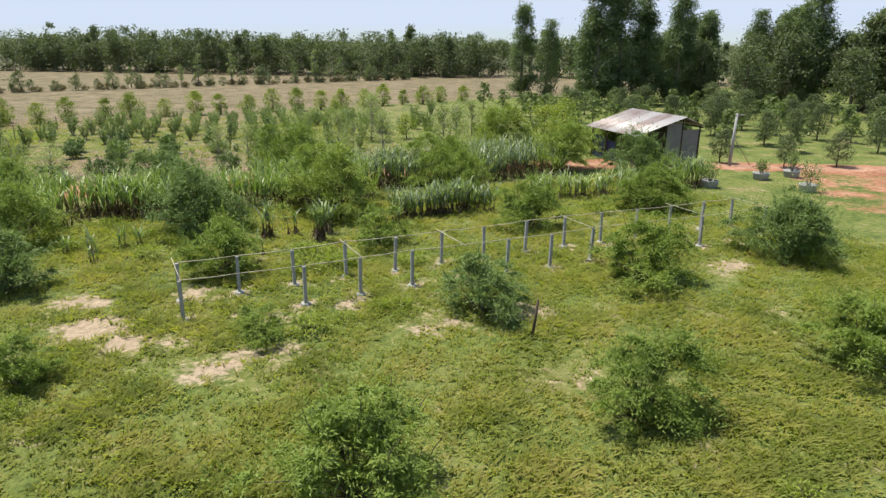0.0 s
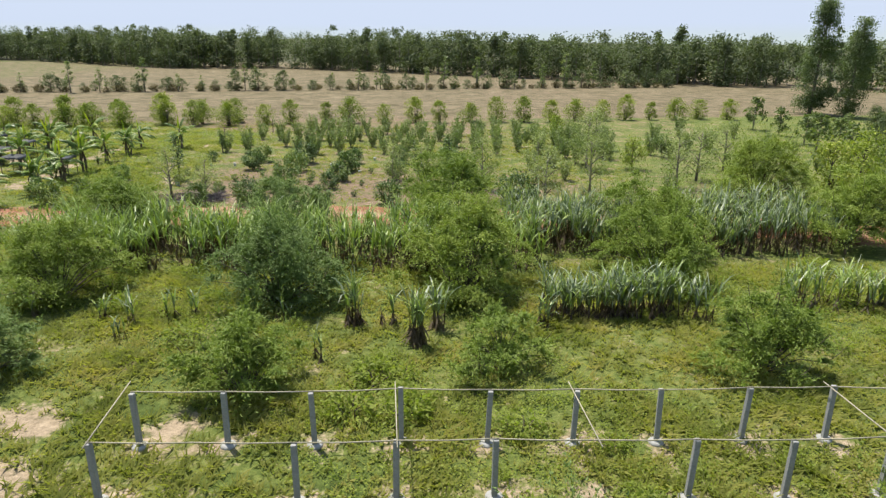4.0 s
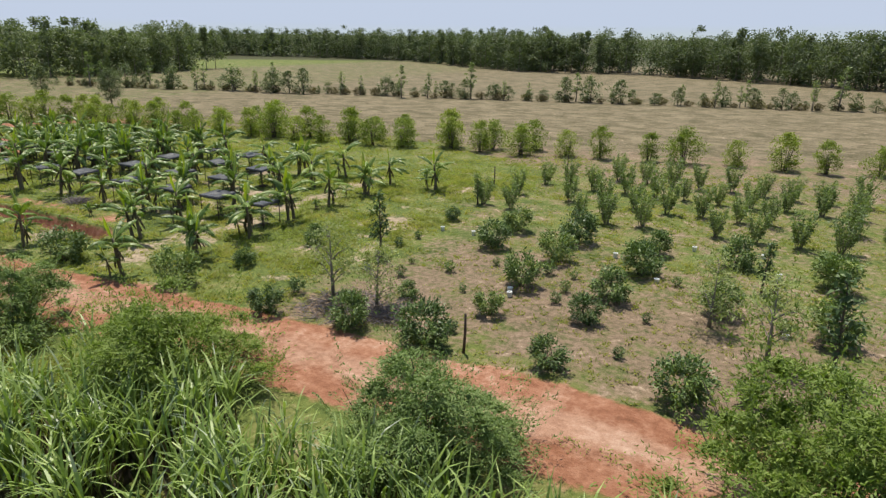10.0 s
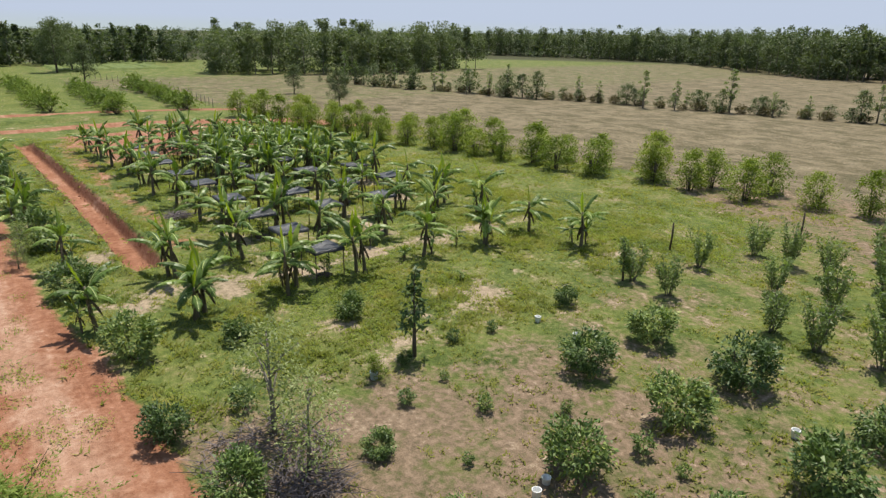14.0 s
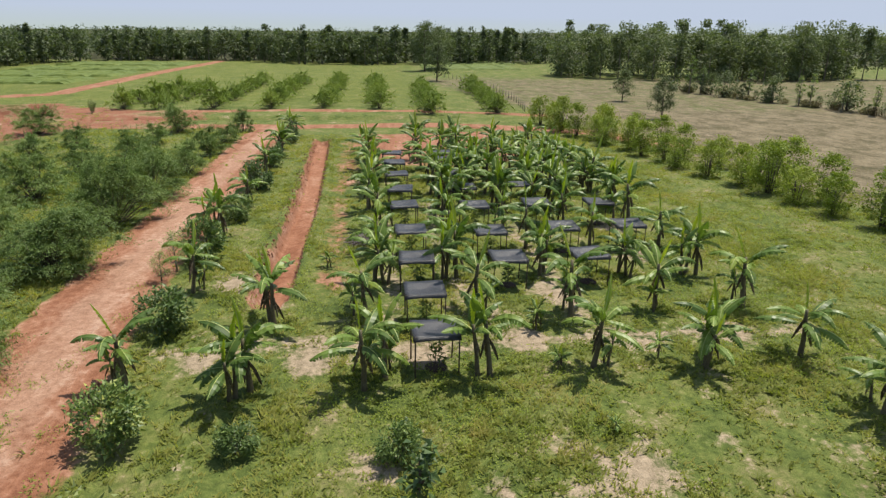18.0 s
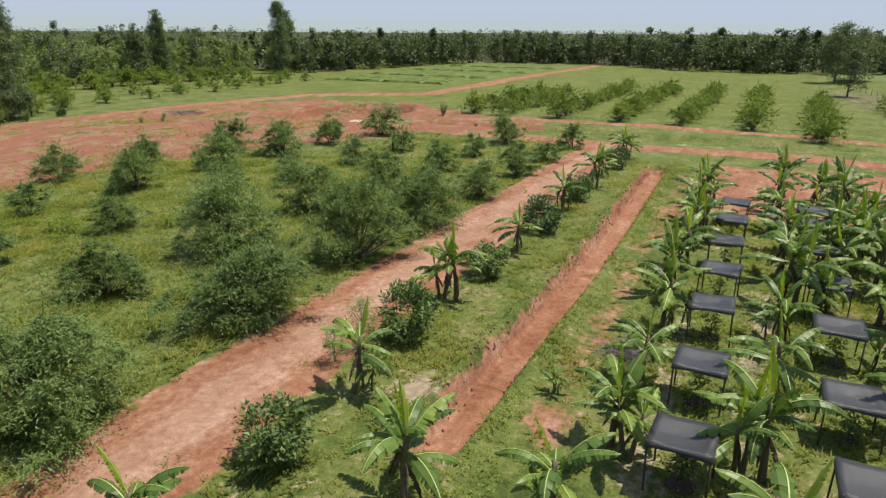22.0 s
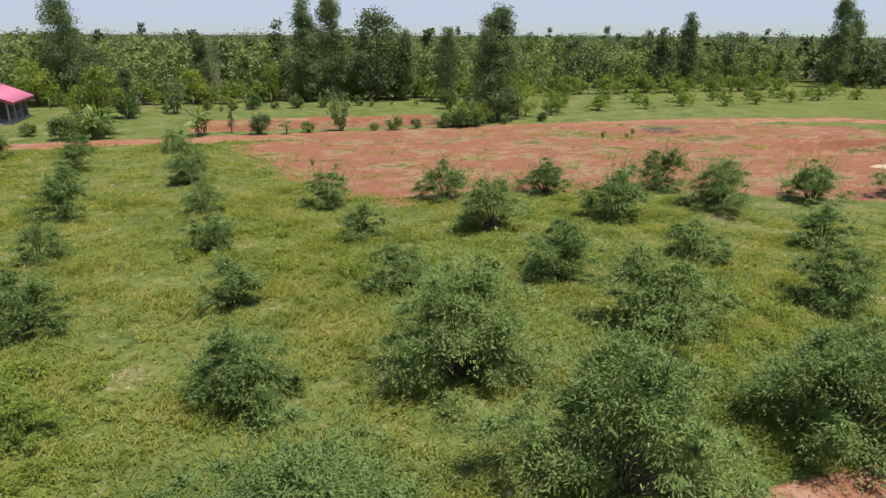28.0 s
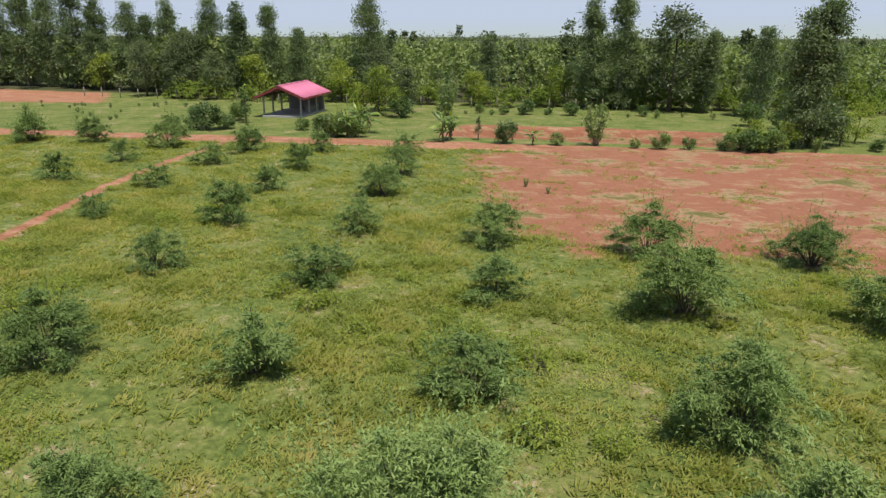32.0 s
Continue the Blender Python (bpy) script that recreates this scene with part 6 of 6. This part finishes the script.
plot = [(6 + dice.uniform(0, 34), -20 - dice.uniform(0, 24), dice.uniform(.3, .5)) for _ in range(40)] + [(-20 - 3.3 * k, -40 - dice.uniform(0, 5), dice.uniform(.4, .9)) for k in range(14)]
spread(CS, plot, "small planted sapling on mown grass", "sapling", "saplings by the pavilion", dice)
clear_things = [(-33.0, 0.2, .4), (-34.5, 2.0, .3), (-62, -6, .5), (-64, -5, .4), (-66, -7, .45), (-84, 20, .9), (-78, 27, .5)]
spread(VB, clear_things, "scrawny sapling on bare red earth", "sapling", "saplings on the red clearing", dice)


def woods(name, seed, spots, mat, label, quads=150, leaf=0.7, hi=(8, 13), rad=(1.6, 2.6), narrow=0.3, low=(0.08, 0.25)):
    """A wood of trees too many to count, as one mesh of trunks and leaf clumps."""
    rng = np.random.default_rng(seed)
    spots = np.asarray(spots, float)
    q, idx = [], []
    zs = land(spots[:, 0], spots[:, 1])[0]
    for (x, y), z in zip(spots, zs):
        h, r = rng.uniform(*hi), rng.uniform(*rad)
        slim = rng.random() < narrow
        if slim:
            h, r = h * 1.12, r * 0.62
        nc = 18
        u = rng.uniform(0, 1, nc)
        bole = rng.uniform(*low)
        prof = (1 - u) ** 0.5 if slim else np.sin(np.clip(0.2 + 0.75 * u, 0, 1) * math.pi) ** 0.7
        a, rr = rng.uniform(0, math.tau, nc), r * prof * rng.uniform(0.3, 1.0, nc)
        c = np.stack([x + rr * np.cos(a), y + rr * np.sin(a), z + h * (bole + (0.97 - bole) * u)], 1)
        p, off = clumps(rng, c, max(quads // nc, 2), np.array([0.27, 0.27, 0.2]) * r)
        k = leaves(rng, p, leaf, leaf * 0.6, off / (np.linalg.norm(off, axis=1, keepdims=True) + 1e-9), 0.45, 0.2)
        q.append(k)
        idx.append(np.zeros(len(k), int))
        w = 0.014 * h
        t = np.array([[[x - w, y, z - 0.2], [x + w, y, z - 0.2], [x, y, z + h * .8]], [[x, y - w, z - 0.2], [x, y + w, z - 0.2], [x, y, z + h * .8]]])
        q.append(t)
        idx.append(np.ones(2, int))
    tagged(new(name, quads_mesh(name, np.concatenate(q), [mat, "pale_bark"], np.concatenate(idx))), label, "woods", kind="stuff")


def along(rng, line, depth, gap, jitter=0.35):
    """Spots in rows beside a line: to its left, or to its right for a negative depth."""
    out = []
    for (x0, y0), (x1, y1) in zip(line, line[1:]):
        L = math.hypot(x1 - x0, y1 - y0)
        ux, uy = (x1 - x0) / L, (y1 - y0) / L
        for i_ in range(int(L / gap)):
            for j in range(int(abs(depth) / gap)):
                a, b = (i_ + 0.5 + rng.uniform(-jitter, jitter)) * gap, (j + rng.uniform(-jitter, jitter)) * gap * (1 if depth > 0 else -1)
                out.append((x0 + ux * a - uy * b, y0 + uy * a + ux * b))
    return out


R = random.Random(9)
woods("north_wood", 1, along(R, [(95, 168), (67, 164), (46, 177), (5, 200), (-39, 224), (-69, 214), (-100, 232), (-140, 262), (-200, 262), (-250, 240)][::-1], 22, 4.4), "woods", "dark mixed woodland beyond the ploughed fields", 760, 0.62, (8.5, 12), (2.7, 3.8), 0.2, (0.0, 0.15))
woods("west_wood", 2, along(R, [(-155, 93), (-143, 112), (-136, 132), (-145, 169)], 26, 4.6), "woods", "dark mixed woodland at the corner of the field", 900, 0.6, (8.5, 12), (2.7, 3.8), 0.2, (0.0, 0.15))
woods("far_west_wood", 3, along(R, [(-145, -48), (-185, -43), (-222, -32), (-228, 4), (-205, 37), (-203, 66), (-215, 110)], 26, 5.0), "woods", "long line of dark trees behind the paddies", 420, 0.9, (7, 10), (2.6, 3.6), 0.35, (0.0, 0.15))
woods("south_wood", 4, along(R, [(85, -76), (43, -66), (14, -56), (-27, -54), (-60, -52), (-95, -60), (-127, -66), (-160, -60)], 60, 4.6), "teak", "young green teak plantation with pale stems", 380, 0.62, (5.0, 9.0), (1.7, 2.6), 0.2, (0.05, 0.25))
woods("east_wood", 9, along(R, [(118, 40), (128, 80), (120, 120), (95, 168)], -18, 4.6), "woods", "dark woodland behind the eastern stand", 420, 0.95, (8, 12), (2.7, 3.8), 0.3, (0.0, 0.15))
mixed = [(R.uniform(-170, 90), -56 - R.uniform(0, 80)) for _ in range(170)]
woods("mixed_south_wood", 8, mixed, "woods", "taller dark trees standing out of the young plantation", 650, 0.55, (7, 11), (1.9, 2.9), 0.35, (0.0, 0.15))
ring = []
for k in range(1700):
    a = R.uniform(0, math.tau)
    d = 262 + 430 * R.random() ** 1.2
    ring.append((-40 + d * math.cos(a), 30 + d * math.sin(a)))
woods("distant_wood", 5, ring, "woods", "distant belt of woodland on the horizon", 110, 1.0, (8, 9.8), (5, 9), 0.1, (0.0, 0.1))
west = [(R.uniform(-330, -234), R.uniform(-90, 230)) for _ in range(330)]
woods("deep_west_wood", 12, west, "woods", "wooded land behind the western tree line", 220, 0.9, (7, 9.5), (3.0, 4.6), 0.25)
deep = []
for k in range(700):
    deep.append((R.uniform(-220, 150), R.uniform(-330, -115)))
woods("deep_south_wood", 6, deep, "woods", "wooded land stretching away to the south", 190, 0.8, (6, 8.5), (3.0, 5), 0.25)


# ---- rice plots beyond the clearing ----
def rice_plot(k, x0, x1, y0, y1):
    """A crop sheet of uneven height with a ragged rim, split into beds by low banks."""
    rng_ = np.random.default_rng(k)
    nx_, ny_ = 40, 30
    bm = bmesh.new()
    v = []
    for i_ in range(nx_ + 1):
        row = []
        for j_ in range(ny_ + 1):
            rim = i_ in (0, nx_) or j_ in (0, ny_) or j_ % 10 == 5
            row.append(bm.verts.new((x0 + (x1 - x0) * i_ / nx_ + rng_.uniform(-.15, .15), y0 + (y1 - y0) * j_ / ny_ + rng_.uniform(-.15, .15), -0.05 if rim else 0.4 + rng_.uniform(-0.12, 0.12))))
        v.append(row)
    for i_ in range(nx_):
        for j_ in range(ny_):
            bm.faces.new((v[i_][j_], v[i_][j_ + 1], v[i_ + 1][j_ + 1], v[i_ + 1][j_]))
    tagged(new("rice_plot", bm_mesh("rice_plot", bm, "rice")), "green rice plot in beds behind low banks", "rice field", "rice plots")


for k, p_ in enumerate(((-128, -143, -30, -2), (-148, -165, -32, -1), (-170, -186, -33, 0), (-192, -208, -32, 1), (-176, -200, 66, 92), (-204, -226, 68, 96))):
    rice_plot(k, *p_)


# ---- grass ----
def grass(name, seed, box_, density, height, label):
    """Blades in tufts, denser where the ground is green."""
    rng = np.random.default_rng(seed)
    x0, y0, x1, y1 = box_
    n = int((x1 - x0) * (y1 - y0) * density)
    x, y = rng.uniform(x0, x1, n), rng.uniform(y0, y1, n)
    z, dirt, sand, dry, plow, green, clay, wear, wood = land(x, y)
    lump = 0.5 + 0.5 * np.sin(x * 0.9 + 2.1 * np.sin(y * 0.55)) * np.sin(y * 1.1 + 1.7 * np.sin(x * 0.47))
    keep = rng.random(n) < (1 - np.clip(1.25 * dirt, 0, 0.985)) * (1 - 0.9 * sand) * (1 - 0.7 * dry) * (0.35 + 0.65 * lump) * np.where(np.sin(x * 0.37 + 1.7 * np.sin(y * 0.43 + 1)) * np.sin(y * 0.41 + 1.5 * np.sin(x * 0.33)) > 0.55, 0.25, 1.0)
    keep &= rng.random(n) < np.clip(np.minimum.reduce([x - x0, x1 - x, y - y0, y1 - y]) / 3.0, 0.0, 1.0)
    x, y, z, lump = x[keep], y[keep], z[keep], lump[keep]
    per = 9
    x, y, z, lump = (np.repeat(v, per) for v in (x, y, z, lump))
    m_ = len(x)
    bx, by = x + rng.normal(size=m_) * 0.07, y + rng.normal(size=m_) * 0.07
    h = height * rng.uniform(0.35, 1.0, m_) * (0.5 + 0.8 * lump)
    a = rng.uniform(0, math.tau, m_)
    tilt = h * rng.uniform(0.5, 1.9, m_)
    w = rng.uniform(0.012, 0.026, m_)
    sx, sy = -np.sin(a) * w, np.cos(a) * w
    foot = np.stack([bx, by, z - 0.02], 1)
    mid = foot + np.stack([np.cos(a) * tilt * 0.35, np.sin(a) * tilt * 0.35, h * 0.62], 1)
    tip = foot + np.stack([np.cos(a) * tilt, np.sin(a) * tilt, h], 1)
    s = np.stack([sx, sy, np.zeros(m_)], 1)
    q = np.stack([foot - s * 1.3, foot * 0.4 + mid * 0.6 + s * 1.3, tip], 1)
    tagged(new(name, quads_mesh(name, q, ["grass"])), label, "grass", kind="stuff")


grass("meadow_grass", 1, (-13, 3, 32, 39), 36, 0.25, "long green meadow grass round the trellis")
grass("field_grass", 2, (-56, 6, -8, 43.5), 30, 0.24, "long green grass between the acacia shrubs")
grass("far_field_grass", 3, (-72, -16, 34, 11), 16, 0.24, "rough green grass beside the red clearing")
grass("verge_grass", 4, (-66, 43.5, -9, 74), 24, 0.18, "short green grass between banana rows and ditch")
grass("west_grass", 7, (-74, 22, -48, 44), 12, 0.22, "green grass between shrubs and clearing")
grass("glade_grass", 6, (-66, 68, -8, 86), 14, 0.16, "mown green grass between bananas and bamboo")
grass("orchard_grass", 5, (-14, 44, 22, 86), 14, 0.14, "thin dry grass among the orchard bushes")


# ---- clods along the ditch ----
rng_ = np.random.default_rng(77)
lumps = bmesh.new()
for k in range(420):
    x = rng_.uniform(-62, -24)
    y = 49.65 + (x + 24) * 0.02 + rng_.choice([-0.78, 0.82, -0.5]) + rng_.normal() * 0.13
    r = rng_.uniform(0.02, 0.075)
    bmesh.ops.create_icosphere(lumps, subdivisions=1, radius=r, matrix=Matrix.LocRotScale((x, y, ground(x, y) + r * 0.3), Euler(rng_.uniform(0, 3, 3)), (1, rng_.uniform(0.6, 1.2), rng_.uniform(0.5, 0.9))))
tagged(new("earth_clods", bm_mesh("earth_clods", lumps, "clod")), "dark red clods of earth along the ditch", "earth", kind="stuff")


def weeds(name, seed, box_, count, label):
    """Low leafy weeds in drifts."""
    rng = np.random.default_rng(seed)
    x0, y0, x1, y1 = box_
    x, y = rng.uniform(x0, x1, count), rng.uniform(y0, y1, count)
    z, dirt, sand, dry, plow, green, clay, wear, wood = land(x, y)
    drift = np.sin(x * 0.31 + 1.9 * np.sin(y * 0.23)) + np.sin(y * 0.37 + 1.3 * np.sin(x * 0.29 + 2))
    keep = (dirt < 0.25) & (sand < 0.5) & (dry < 0.6) & (drift + rng.normal(size=count) * 0.5 > 0.1)
    c = np.stack([x, y, z + 0.1], 1)[keep]
    p, off = clumps(rng, c, 26, np.array([0.17, 0.17, 0.07]))
    p[:, 2] = np.maximum(p[:, 2], np.repeat(c[:, 2], 26) - 0.07)
    tagged(new(name, quads_mesh(name, leaves(rng, p, 0.08, 0.045, off * 3, 0.7), ["weed"])), label, "weeds", kind="stuff")


weeds("meadow_weeds", 1, (-12, 8, 30, 37), 7000, "low leafy weeds in drifts through the meadow")
weeds("field_weeds", 2, (-50, 10, -8, 41), 6000, "low leafy weeds among the grass")
weeds("glade_weeds", 4, (-50, 64, -8, 82), 2500, "low leafy weeds in the glade")
weeds("verge_weeds", 3, (-40, 45.5, -11, 70), 3500, "low leafy weeds round the banana plants")

def tufts(name, seed, poly, count, label):
    """Clustered low weeds on bare earth."""
    rng = np.random.default_rng(seed)
    xs, ys = [p_[0] for p_ in poly], [p_[1] for p_ in poly]
    hub = np.stack([rng.uniform(min(xs), max(xs), count // 9), rng.uniform(min(ys), max(ys), count // 9)], 1)
    c = np.repeat(hub, 9, axis=0) + rng.normal(size=(count // 9 * 9, 2)) * np.array([0.9, 0.6])
    c = c[inside(c[:, 0], c[:, 1], poly) > 0.8]
    c = np.concatenate([c, (land(c[:, 0], c[:, 1])[0] + 0.05)[:, None]], 1)
    p, off = clumps(rng, c, 24, np.array([0.2, 0.18, 0.06]))
    p[:, 2] = np.maximum(p[:, 2], np.repeat(c[:, 2], 24) - 0.04)
    tagged(new(name, quads_mesh(name, leaves(rng, p, 0.13, 0.045, off * 3, 0.7), ["weed"])), label, "weeds", kind="stuff")


tufts("clearing_tufts", 5, CLEARING, 2000, "scattered green weeds in clusters on the red clearing")
CLUMP = [round_bush(121 + k, "weed", "weed_clump", 420, 0.55, 0.5, 0.11, 0.0) for k in range(3)]
rank = []
while len(rank) < 210:
    x_, y_ = dice.uniform(-46, 26), dice.uniform(6, 38)
    cover = [float(v[0]) for v in land(np.array([x_]), np.array([y_]))]
    if cover[1] < 0.1 and cover[2] < 0.3 and math.sin(x_ * 0.31 + 1.9 * math.sin(y_ * 0.23)) + math.sin(y_ * 0.37 + 1.3 * math.sin(x_ * 0.29 + 2)) > 0.2:
        rank.append((x_, y_, dice.choice((0.5, 0.7, 0.8, 1.0, 1.3))))
spread(CLUMP, rank, "rank bright green weed clump in the meadow grass", "weed", "weed clumps in the meadow", dice)

# green tufts on the red road
rng_ = np.random.default_rng(31)
tx = np.concatenate([rng_.uniform(-70, 16, 40), rng_.normal(-12, 5, 26)])
ty = 44.0 + rng_.normal(size=len(tx)) * 0.9
c_ = np.stack([tx, ty, land(tx, ty)[0] + 0.04], 1)
p_, off_ = clumps(rng_, c_, 60, np.array([0.24, 0.2, 0.04]))
tagged(new("road_tufts", quads_mesh("road_tufts", leaves(rng_, p_, 0.09, 0.035, off_ * 3, 0.7), ["weed"])), "small green tufts of weed on the red road", "weeds", kind="stuff")

for proto in AC[1.2] + AC[1.55] + AC[2.1] + AF + CS + CI + VB + SP + YG + BB + HB + HS + DB + BA + [TS, FRAME, RING] + EU + BT + TK + CLUMP:
    discard(proto)
